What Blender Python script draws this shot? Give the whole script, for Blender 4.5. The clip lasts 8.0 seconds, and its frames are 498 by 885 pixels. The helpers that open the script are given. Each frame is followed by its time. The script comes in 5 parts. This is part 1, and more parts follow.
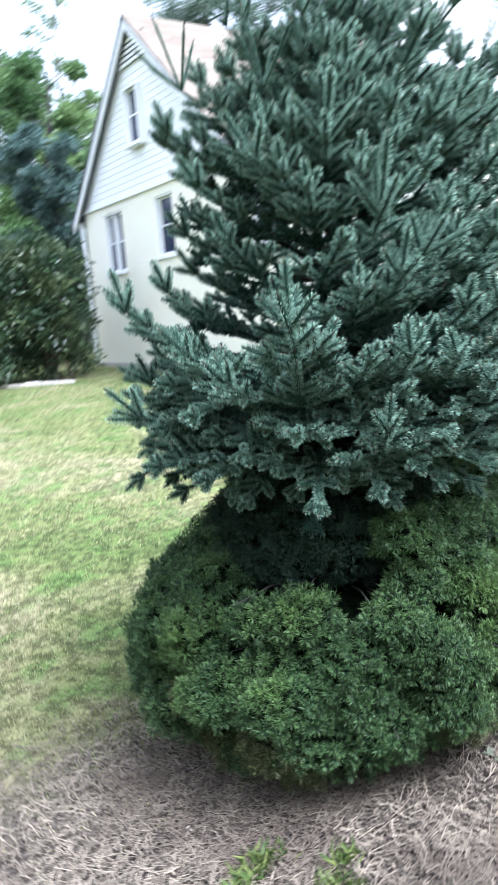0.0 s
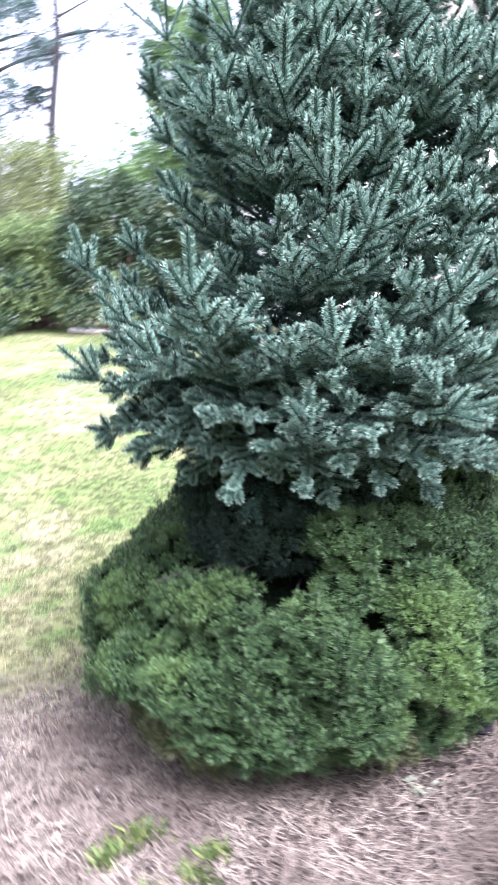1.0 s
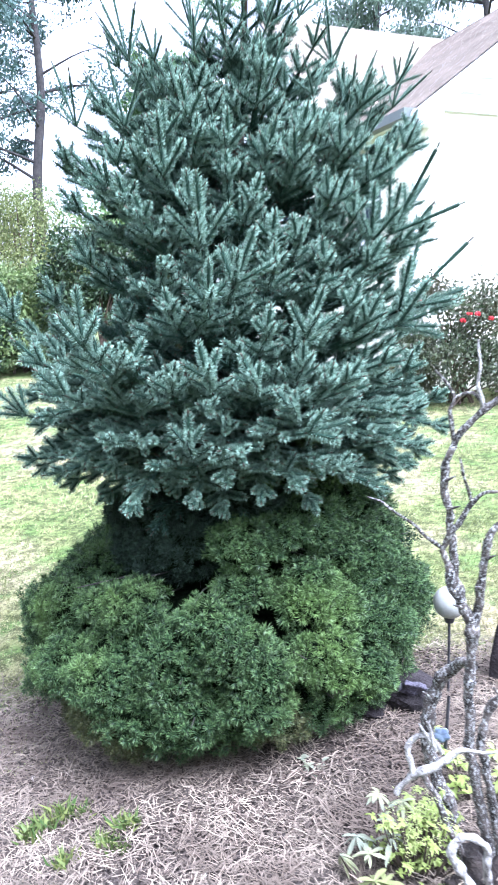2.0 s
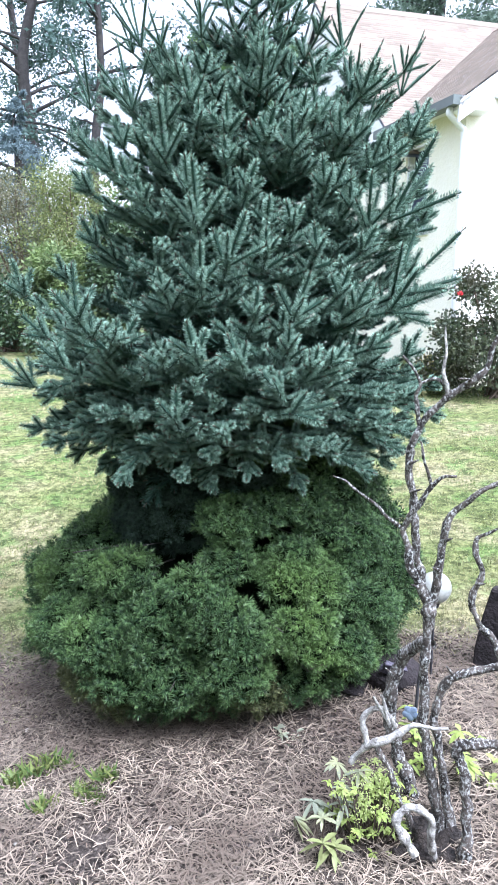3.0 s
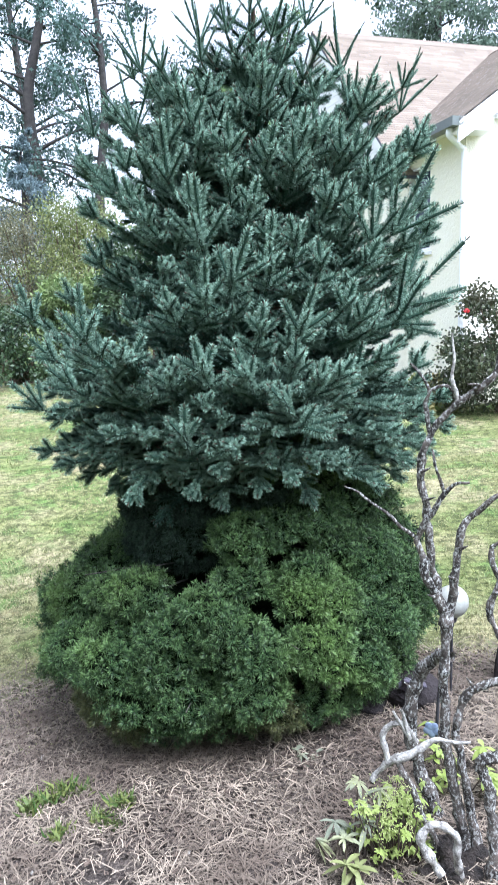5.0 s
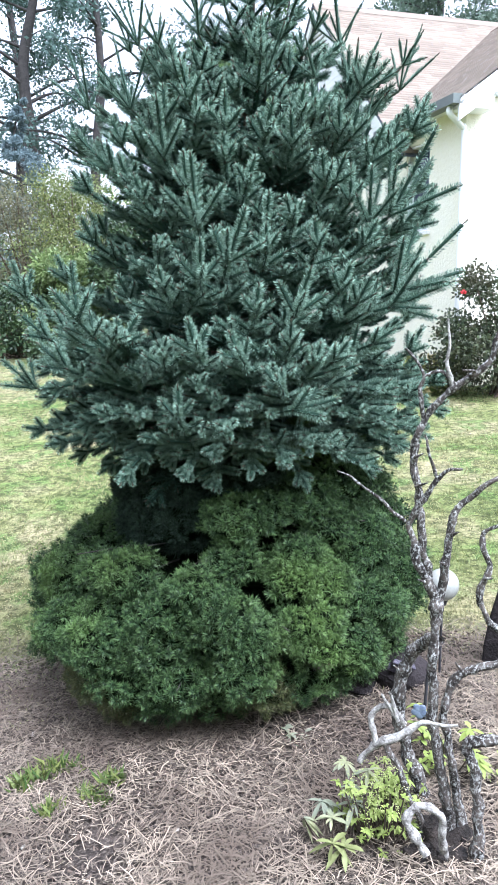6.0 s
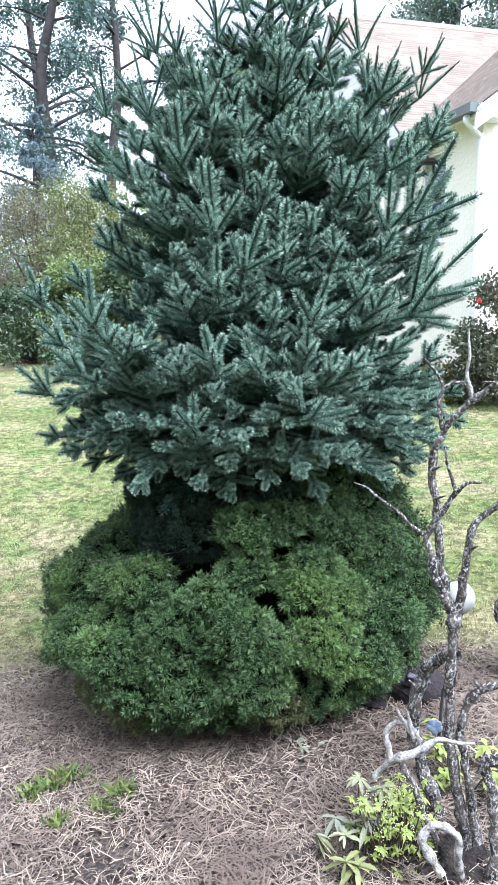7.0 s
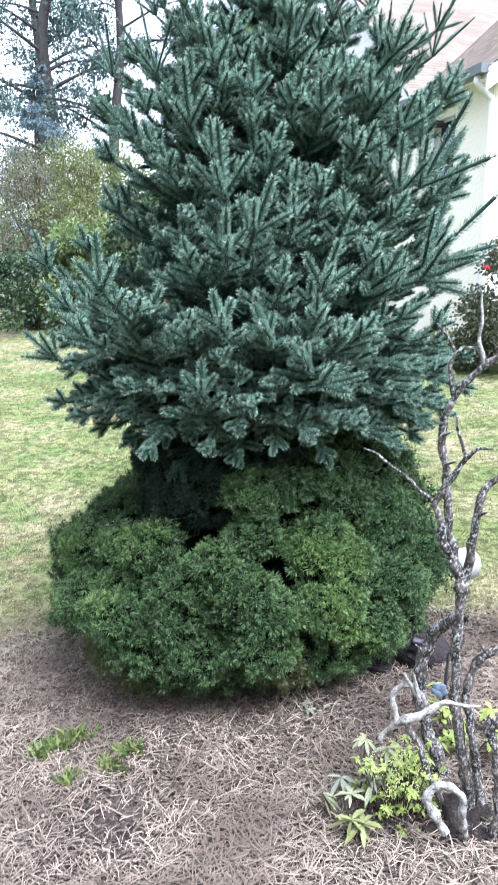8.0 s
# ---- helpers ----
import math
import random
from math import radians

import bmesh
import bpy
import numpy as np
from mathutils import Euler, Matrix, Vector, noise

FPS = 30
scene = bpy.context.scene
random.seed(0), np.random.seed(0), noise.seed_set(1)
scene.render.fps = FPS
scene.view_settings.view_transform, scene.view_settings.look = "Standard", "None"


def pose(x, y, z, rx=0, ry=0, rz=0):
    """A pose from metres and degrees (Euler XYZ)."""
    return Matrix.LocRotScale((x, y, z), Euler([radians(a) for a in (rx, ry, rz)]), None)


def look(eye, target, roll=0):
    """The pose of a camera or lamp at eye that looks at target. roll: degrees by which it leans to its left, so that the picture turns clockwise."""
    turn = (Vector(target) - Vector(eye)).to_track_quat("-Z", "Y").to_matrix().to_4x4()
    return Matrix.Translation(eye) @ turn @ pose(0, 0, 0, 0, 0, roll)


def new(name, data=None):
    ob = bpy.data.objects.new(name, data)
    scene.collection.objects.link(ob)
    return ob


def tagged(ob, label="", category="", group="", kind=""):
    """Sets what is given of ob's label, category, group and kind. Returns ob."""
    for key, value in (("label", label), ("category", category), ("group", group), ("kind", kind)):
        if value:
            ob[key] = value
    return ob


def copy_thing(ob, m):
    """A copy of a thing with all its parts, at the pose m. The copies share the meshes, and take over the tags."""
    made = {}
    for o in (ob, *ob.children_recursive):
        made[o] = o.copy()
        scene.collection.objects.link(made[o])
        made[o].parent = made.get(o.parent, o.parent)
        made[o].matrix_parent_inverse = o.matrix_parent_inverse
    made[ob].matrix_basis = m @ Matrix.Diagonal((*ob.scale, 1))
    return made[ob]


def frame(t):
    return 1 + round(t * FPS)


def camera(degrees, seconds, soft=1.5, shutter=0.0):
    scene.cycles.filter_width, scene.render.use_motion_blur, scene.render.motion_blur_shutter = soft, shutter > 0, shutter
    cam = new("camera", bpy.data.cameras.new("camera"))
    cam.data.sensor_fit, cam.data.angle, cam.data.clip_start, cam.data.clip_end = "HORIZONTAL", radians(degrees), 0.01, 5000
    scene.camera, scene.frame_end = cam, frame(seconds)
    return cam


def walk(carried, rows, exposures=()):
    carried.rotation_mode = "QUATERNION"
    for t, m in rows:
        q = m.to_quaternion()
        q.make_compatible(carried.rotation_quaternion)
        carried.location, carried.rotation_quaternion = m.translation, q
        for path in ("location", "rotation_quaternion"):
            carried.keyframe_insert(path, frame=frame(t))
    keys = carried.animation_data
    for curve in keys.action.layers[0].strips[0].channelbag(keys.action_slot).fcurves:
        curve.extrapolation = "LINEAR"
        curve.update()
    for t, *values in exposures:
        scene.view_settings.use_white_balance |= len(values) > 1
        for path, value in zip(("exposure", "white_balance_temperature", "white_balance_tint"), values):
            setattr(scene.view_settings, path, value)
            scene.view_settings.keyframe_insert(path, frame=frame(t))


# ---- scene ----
cam = camera(36.7, 8.0, soft=1.0, shutter=0.5)
PATH = [
    (0, (0.13, 0.117, 1.657), (-0.008, 2.082, 1.31), -4.5),
    (0.3, (0.319, 0.309, 1.656), (0.066, 2.249, 1.239), -0.3),
    (0.5, (0.46, 0.323, 1.667), (0.15, 2.254, 1.247), -2.1),
    (0.8, (0.66, 0.36, 1.655), (0.149, 2.23, 1.165), -2.7),
    (1, (0.781, 0.346, 1.663), (0.229, 2.219, 1.23), 0.2),
    (1.1, (0.926, 0.389, 1.685), (0.306, 2.208, 1.131), 1.6),
    (1.5, (1.097, 0.271, 1.663), (0.49, 2.127, 1.23), -1.9),
    (1.8, (1.16, 0.165, 1.676), (0.554, 2.015, 1.216), -0.7),
    (2, (1.202, 0.092, 1.682), (0.65, 1.984, 1.344), -1.6),
    (2.2, (1.241, 0.037, 1.676), (0.687, 1.928, 1.335), 0.6),
    (3.3, (1.447, 0.079, 1.669), (0.753, 1.917, 1.291), -0.2),
    (3.5, (1.443, 0.076, 1.674), (0.745, 1.913, 1.301), -0.2),
    (4, (1.43, 0.067, 1.673), (0.683, 1.895, 1.357), -1.3),
    (4.2, (1.442, 0.064, 1.668), (0.701, 1.912, 1.479), -2.1),
    (4.5, (1.443, 0.052, 1.659), (0.795, 1.936, 1.479), -1.8),
    (4.7, (1.425, 0.066, 1.63), (0.728, 1.925, 1.391), -1.6),
    (6, (1.423, 0.087, 1.645), (0.736, 1.93, 1.282), -0.6),
    (6.5, (1.414, 0.098, 1.645), (0.707, 1.933, 1.281), -0.8),
    (7, (1.406, 0.105, 1.65), (0.688, 1.939, 1.305), -0.2),
    (7.5, (1.411, 0.103, 1.651), (0.696, 1.935, 1.287), -0.5),
    (8, (1.389, 0.103, 1.642), (0.669, 1.919, 1.213), -0.0),
]
EXPOSURES = [(0.0, 1.48, 5350, 12.5), (0.3, 1.69, 5450, 19.0), (0.5, 1.91, 5550, 31.5), (1.0, 2.06, 5500, 29.0), (1.5, 2.09, 5350, 24.5), (2.0, 1.98, 5150, 21.0), (3.3, 1.42, 5400, 16.0), (4.0, 1.46, 5400, 15.0), (4.5, 1.31, 5400, 14.0), (6.0, 1.37, 5450, 15.0), (8.0, 1.46, 5450, 17.5)]
walk(cam, [(t, look(eye, target, roll)) for t, eye, target, roll in PATH], EXPOSURES)

# ---- world, sun ----
SUN_EL, SUN_AZ = radians(60), radians(120)
world = bpy.data.worlds.new("overcast")
scene.world = world
world.use_nodes = True
wt = world.node_tree
wt.nodes.clear()
sky = wt.nodes.new("ShaderNodeTexSky")
sky.sky_type, sky.sun_disc = "NISHITA", False
sky.sun_elevation, sky.sun_rotation = SUN_EL, SUN_AZ
sky.air_density, sky.dust_density, sky.ozone_density = 1.0, 5.0, 1.0
soften = wt.nodes.new("ShaderNodeHueSaturation")
soften.inputs["Saturation"].default_value = 0.18
bg = wt.nodes.new("ShaderNodeBackground")
bg.inputs["Strength"].default_value = 0.26
wout = wt.nodes.new("ShaderNodeOutputWorld")
wt.links.new(sky.outputs["Color"], soften.inputs["Color"])
wt.links.new(soften.outputs["Color"], bg.inputs["Color"])
wt.links.new(bg.outputs["Background"], wout.inputs["Surface"])
sun_data = bpy.data.lights.new("sun", "SUN")
sun_data.energy, sun_data.angle, sun_data.color = 1.9, radians(28), (1.0, 0.985, 0.96)
sun = new("sun", sun_data)
sun.matrix_world = look((0, 0, 30), (0 - 30 * math.sin(SUN_AZ) * math.cos(SUN_EL), 0 - 30 * math.cos(SUN_AZ) * math.cos(SUN_EL), 30 - 30 * math.sin(SUN_EL)))

# ---- materials ----


class Nodes:
    """A short way to write a node material."""

    def __init__(self, name):
        self.mat = bpy.data.materials.new(name)
        self.mat.use_nodes = True
        self.t = self.mat.node_tree
        self.t.nodes.clear()
        self.out = self.t.nodes.new("ShaderNodeOutputMaterial")
        self.geo = self.t.nodes.new("ShaderNodeNewGeometry")

    def link(self, a, b):
        self.t.links.new(a, b)

    def put(self, sock, v):
        if isinstance(v, (int, float)):
            sock.default_value = v
        elif isinstance(v, tuple):
            sock.default_value = (*v, 1.0) if len(v) == 3 and sock.type == "RGBA" else v
        else:
            self.link(v, sock)

    def noise(self, scale, detail=4.0, rough=0.55, vec=None, stretch=None):
        n = self.t.nodes.new("ShaderNodeTexNoise")
        n.inputs["Scale"].default_value, n.inputs["Detail"].default_value, n.inputs["Roughness"].default_value = scale, detail, rough
        v = vec or self.geo.outputs["Position"]
        if stretch:
            m = self.t.nodes.new("ShaderNodeVectorMath")
            m.operation = "MULTIPLY"
            m.inputs[1].default_value = stretch
            self.link(v, m.inputs[0])
            v = m.outputs[0]
        self.link(v, n.inputs["Vector"])
        return n.outputs["Fac"]

    def ramp(self, fac, *stops):
        r = self.t.nodes.new("ShaderNodeValToRGB")
        while len(r.color_ramp.elements) < len(stops):
            r.color_ramp.elements.new(0.5)
        for e, (p, c) in zip(r.color_ramp.elements, stops):
            e.position, e.color = p, (*c, 1.0) if isinstance(c, tuple) else (c, c, c, 1.0)
        self.put(r.inputs["Fac"], fac)
        return r.outputs["Color"]

    def mix(self, fac, a, b, mode="MIX"):
        m = self.t.nodes.new("ShaderNodeMix")
        m.data_type, m.blend_type = "RGBA", mode
        self.put(m.inputs[0], fac)
        self.put(m.inputs[6], a)
        self.put(m.inputs[7], b)
        return m.outputs[2]

    def maths(self, op, a, b=0.0, c=0.0):
        m = self.t.nodes.new("ShaderNodeMath")
        m.operation = op
        for s, v in zip(m.inputs, (a, b, c)):
            self.put(s, v)
        return m.outputs[0]

    def attr(self, name):
        a = self.t.nodes.new("ShaderNodeAttribute")
        a.attribute_name = name
        return a.outputs["Fac"]

    def island(self):
        return self.geo.outputs["Random Per Island"]

    def objrand(self):
        return self.t.nodes.new("ShaderNodeObjectInfo").outputs["Random"]

    def done(self, color, rough=0.7, bump=None, depth=0.01, leafy=0.0, metal=0.0, spec=0.5):
        b = self.t.nodes.new("ShaderNodeBsdfPrincipled")
        self.put(b.inputs["Base Color"], color)
        self.put(b.inputs["Roughness"], rough)
        b.inputs["Metallic"].default_value = metal
        b.inputs["Specular IOR Level"].default_value = spec
        if bump is not None:
            k = self.t.nodes.new("ShaderNodeBump")
            k.inputs["Distance"].default_value = depth
            self.link(bump, k.inputs["Height"])
            self.link(k.outputs["Normal"], b.inputs["Normal"])
        shader = b.outputs["BSDF"]
        if leafy:
            tr = self.t.nodes.new("ShaderNodeBsdfTranslucent")
            self.put(tr.inputs["Color"], color)
            mx = self.t.nodes.new("ShaderNodeMixShader")
            mx.inputs["Fac"].default_value = leafy
            self.link(shader, mx.inputs[1])
            self.link(tr.outputs["BSDF"], mx.inputs[2])
            shader = mx.outputs["Shader"]
        self.link(shader, self.out.inputs["Surface"])
        return self.mat


def mottled(name, c1, c2, scale=8.0, fine=60.0, rough=0.7, depth=0.004, leafy=0.0, spec=0.5, stretch=None, metal=0.0):
    """Two colours mixed by noise at two scales, with a fine relief."""
    n = Nodes(name)
    f = n.maths("ADD", n.maths("MULTIPLY", n.noise(scale, stretch=stretch), 0.65), n.maths("MULTIPLY", n.noise(fine, stretch=stretch), 0.35))
    return n.done(n.ramp(f, (0.36, c1), (0.64, c2)), rough, n.noise(fine, 6.0, stretch=stretch), depth, leafy, metal, spec)


def needle_material(name, dark, mid, pale, pale_at, leafy=0.12, scale=5.0, rough=0.45, odd=None):
    """Needles: each its own shade, paler towards the shoot's end; dark bases also paint depth between shoots."""
    n = Nodes(name)
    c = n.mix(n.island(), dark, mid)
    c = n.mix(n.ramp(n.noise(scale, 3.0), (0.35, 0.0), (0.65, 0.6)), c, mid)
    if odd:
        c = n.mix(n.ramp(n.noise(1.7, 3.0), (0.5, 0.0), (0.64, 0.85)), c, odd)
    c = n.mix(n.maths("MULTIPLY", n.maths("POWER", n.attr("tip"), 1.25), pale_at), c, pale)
    return n.done(c, rough, leafy=leafy, spec=0.22)


def leaf_material(name, c1, c2, c3=None, leafy=0.3, scale=2.0, rough=0.5):
    n = Nodes(name)
    c = n.mix(n.island(), c1, c2)
    if c3:
        c = n.mix(n.ramp(n.noise(scale, 3.0), (0.42, 0.0), (0.62, 1.0)), c, c3)
    return n.done(c, rough, leafy=leafy, spec=0.3)


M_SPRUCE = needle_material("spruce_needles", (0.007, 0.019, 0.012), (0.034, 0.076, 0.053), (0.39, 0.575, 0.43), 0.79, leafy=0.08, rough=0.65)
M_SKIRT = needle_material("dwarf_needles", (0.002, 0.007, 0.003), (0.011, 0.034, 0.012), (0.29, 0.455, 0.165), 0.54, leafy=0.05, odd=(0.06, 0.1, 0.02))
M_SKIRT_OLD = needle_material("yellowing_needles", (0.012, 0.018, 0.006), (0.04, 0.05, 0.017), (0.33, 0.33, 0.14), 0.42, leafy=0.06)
# dim skirt needles for the recess under the crown: its shade as colour
M_SKIRT_SHADE = needle_material("shade_toned_needles", (0.004, 0.008, 0.005), (0.013, 0.026, 0.016), (0.1, 0.16, 0.1), 0.5, leafy=0.0, rough=0.8)
M_BARK = mottled("spruce_bark", (0.05, 0.035, 0.025), (0.14, 0.1, 0.07), 18, 120, 0.9, 0.006)
M_TWIG = mottled("twig_bark", (0.035, 0.026, 0.02), (0.1, 0.072, 0.05), 40, 200, 0.85, 0.001)


def ground_material():
    """Mown lawn with dry and clover patches; bare needle-strewn soil in the bed."""
    n = Nodes("garden_ground")
    sep = n.t.nodes.new("ShaderNodeSeparateXYZ")
    n.link(n.geo.outputs["Position"], sep.inputs[0])
    x, y = sep.outputs["X"], sep.outputs["Y"]
    # the bed's far edge: y = 3.25 + 0.1 x on the right, falling to the left
    edge = n.maths("ADD", 2.95, n.maths("MULTIPLY", x, 0.32))
    far = n.maths("SUBTRACT", y, edge)
    far = n.maths("ADD", far, n.maths("MULTIPLY", n.maths("SUBTRACT", n.noise(2.2, 6.0), 0.5), 1.1))
    lawn = n.ramp(n.maths("ADD", n.maths("MULTIPLY", far, 0.9), 0.5), (0.25, 0.0), (0.75, 1.0))
    # the bed ends a little way behind the path, where the lawn goes on
    ox = n.maths("DIVIDE", n.maths("SUBTRACT", x, 0.45), 2.5)
    oy = n.maths("DIVIDE", n.maths("SUBTRACT", y, 1.95), 1.75)
    out = n.maths("ADD", n.maths("MULTIPLY", ox, ox), n.maths("MULTIPLY", oy, oy))
    out = n.maths("ADD", out, n.maths("MULTIPLY", n.maths("SUBTRACT", n.noise(1.6, 5.0), 0.5), 1.2))
    lawn = n.maths("MAXIMUM", lawn, n.ramp(n.maths("MULTIPLY", out, 0.5), (0.44, 0.0), (0.58, 1.0)))
    grass = n.ramp(n.noise(0.9, 6.0), (0.36, (0.13, 0.175, 0.05)), (0.48, (0.24, 0.25, 0.1)), (0.6, (0.37, 0.325, 0.19)))
    grass = n.mix(n.ramp(n.noise(3.5, 5.0), (0.5, 0.0), (0.62, 0.75)), grass, (0.12, 0.21, 0.05))
    grass = n.mix(n.ramp(n.noise(14.0, 5.0, 0.65), (0.42, 0.95), (0.58, 0.0)), grass, (0.3, 0.33, 0.26), "MULTIPLY")
    grass = n.mix(n.ramp(n.noise(60.0, 4.0), (0.35, 0.7), (0.6, 0.0)), grass, (0.25, 0.27, 0.2), "MULTIPLY")
    soil = n.ramp(n.noise(3.0, 6.0), (0.36, (0.016, 0.013, 0.012)), (0.5, (0.042, 0.034, 0.029)), (0.66, (0.095, 0.077, 0.064)))
    soil = n.mix(n.ramp(n.noise(90.0, 5.0, 0.7), (0.45, 0.0), (0.62, 0.6)), soil, (0.24, 0.2, 0.165))
    soil = n.mix(n.ramp(n.noise(38.0, 6.0, 0.7), (0.4, 0.8), (0.52, 0.0)), soil, (0.02, 0.016, 0.013))
    return n.done(n.mix(lawn, soil, grass), 0.95, n.noise(70.0, 6.0, 0.7), 0.015, spec=0.2)


M_GROUND = ground_material()
M_BLADE = leaf_material("grass_blades", (0.075, 0.12, 0.03), (0.24, 0.265, 0.1), (0.35, 0.31, 0.17), 0.3, 1.1)
M_STRAW = leaf_material("needle_straw", (0.03, 0.023, 0.018), (0.39, 0.32, 0.24), (0.12, 0.093, 0.07), 0.0, 2.2, 0.8)

M_STUCCO = mottled("cream_stucco", (0.84, 0.8, 0.66), (0.88, 0.85, 0.74), 1.2, 22, 0.85, 0.012)
M_WHITE = mottled("white_siding", (0.8, 0.81, 0.82), (0.82, 0.82, 0.82), 1.5, 40, 0.5, 0.001)
M_TRIM = mottled("white_trim", (0.76, 0.77, 0.78), (0.83, 0.83, 0.83), 3.0, 80, 0.4, 0.001)
M_GUTTER = mottled("grey_gutter", (0.07, 0.085, 0.08), (0.11, 0.13, 0.12), 3.0, 80, 0.4, 0.001)
M_DARK = mottled("dark_fascia", (0.05, 0.06, 0.08), (0.09, 0.1, 0.13), 4.0, 50, 0.5, 0.001)
M_CONC = mottled("concrete", (0.35, 0.33, 0.3), (0.5, 0.48, 0.44), 3.0, 60, 0.9, 0.004)


def shingle_material():
    n = Nodes("asphalt_shingles")
    c = n.ramp(n.noise(1.1, 4.0), (0.35, (0.2, 0.165, 0.13)), (0.65, (0.26, 0.215, 0.172)))
    c = n.mix(n.maths("MULTIPLY", n.island(), 0.55), c, (0.115, 0.093, 0.073))
    return n.done(c, 0.9, n.noise(150.0, 4.0), 0.004, spec=0.2)


M_SHINGLE = shingle_material()
g_ = Nodes("window_glass")
M_GLASS = g_.done((0.022, 0.03, 0.06), 0.08, spec=0.25)
M_CURTAIN = mottled("curtain", (0.1, 0.11, 0.15), (0.16, 0.17, 0.21), 2.0, 60, 0.9, 0.002)


def lichen_bark():
    n = Nodes("weathered_lichen_bark")
    c = n.ramp(n.noise(24.0, 6.0), (0.38, (0.02, 0.017, 0.015)), (0.62, (0.105, 0.09, 0.078)))
    c = n.mix(n.ramp(n.noise(140.0, 6.0, 0.7, stretch=(1, 1, 0.7)), (0.5, 0.0), (0.62, 0.75)), c, (0.47, 0.48, 0.45))
    return n.done(c, 0.9, n.noise(90.0, 6.0, 0.7), 0.006, spec=0.2)


M_LICHEN = lichen_bark()
M_BLEACH = mottled("bleached_wood", (0.06, 0.052, 0.045), (0.46, 0.45, 0.41), 45, 190, 0.85, 0.004)
M_ROCK = mottled("dark_slate_rock", (0.009, 0.0075, 0.007), (0.036, 0.03, 0.031), 9, 70, 0.9, 0.012, spec=0.2)
M_PEBBLE = mottled("pale_pebble", (0.35, 0.31, 0.27), (0.62, 0.58, 0.52), 30, 150, 0.8, 0.002)
M_GLOBE = mottled("frosted_globe", (0.3, 0.31, 0.28), (0.42, 0.42, 0.38), 12, 90, 0.3, 0.001, leafy=0.25)
M_BLUE = mottled("blue_petals", (0.1, 0.13, 0.2), (0.26, 0.33, 0.42), 25, 90, 0.3, 0.001, leafy=0.2)
M_BLACK = mottled("black_metal", (0.015, 0.015, 0.018), (0.04, 0.04, 0.045), 25, 90, 0.45, 0.001)
M_DRYLEAF = mottled("dry_oak_leaf", (0.12, 0.1, 0.08), (0.2, 0.17, 0.14), 40, 200, 0.7, 0.001)

# ---- mesh helpers ----


def part(name, bm, material, parent=None, label="", smooth=False):
    """Links a bmesh, or arrays (verts, faces, tips), as ONE mesh object under a thing or part."""
    me = bpy.data.meshes.new(name)
    if isinstance(bm, tuple):
        fill_mesh(me, *bm)
    else:
        bm.to_mesh(me)
        bm.free()
    if smooth:
        me.polygons.foreach_set("use_smooth", np.ones(len(me.polygons), bool))
    me.materials.append(material)
    ob = new(name, me)
    if parent:
        ob.parent = parent
    if label:
        ob["label"] = label
    return ob


def fill_mesh(me, verts, faces, tips=None):
    """Fast mesh from numpy arrays: faces of one size each."""
    verts = np.asarray(verts, np.float32).reshape(-1, 3)
    faces = np.asarray(faces, np.int32)
    k = faces.shape[1]
    me.vertices.add(len(verts))
    me.vertices.foreach_set("co", verts.ravel())
    me.loops.add(faces.size)
    me.loops.foreach_set("vertex_index", faces.ravel())
    me.polygons.add(len(faces))
    me.polygons.foreach_set("loop_start", np.arange(0, faces.size, k, dtype=np.int32))
    me.polygons.foreach_set("loop_total", np.full(len(faces), k, np.int32))
    if tips is not None:
        me.attributes.new("tip", "FLOAT", "POINT").data.foreach_set("value", np.asarray(tips, np.float32))
    me.update(calc_edges=True)


def empty(name, label, category, at=(0, 0, 0), group="", kind="", m=None):
    ob = new(name)
    ob.empty_display_size = 0.1
    ob.matrix_basis = m if m is not None else Matrix.Translation(at)
    return tagged(ob, label, category, group, kind)


def box(bm, lo, hi, bevel=0.0, turn=None):
    """A box between two corners, its edges rounded."""
    lo, hi = Vector(lo), Vector(hi)
    m = Matrix.Translation((lo + hi) / 2) @ Matrix.Diagonal((*(hi - lo), 1))
    if turn is not None:
        m = turn @ m
    geo = bmesh.ops.create_cube(bm, size=1.0, matrix=m)
    if bevel:
        edges = list({e for v in geo["verts"] for e in v.link_edges})
        bmesh.ops.bevel(bm, geom=edges, offset=bevel, segments=2, affect="EDGES", profile=0.5)
    return bm


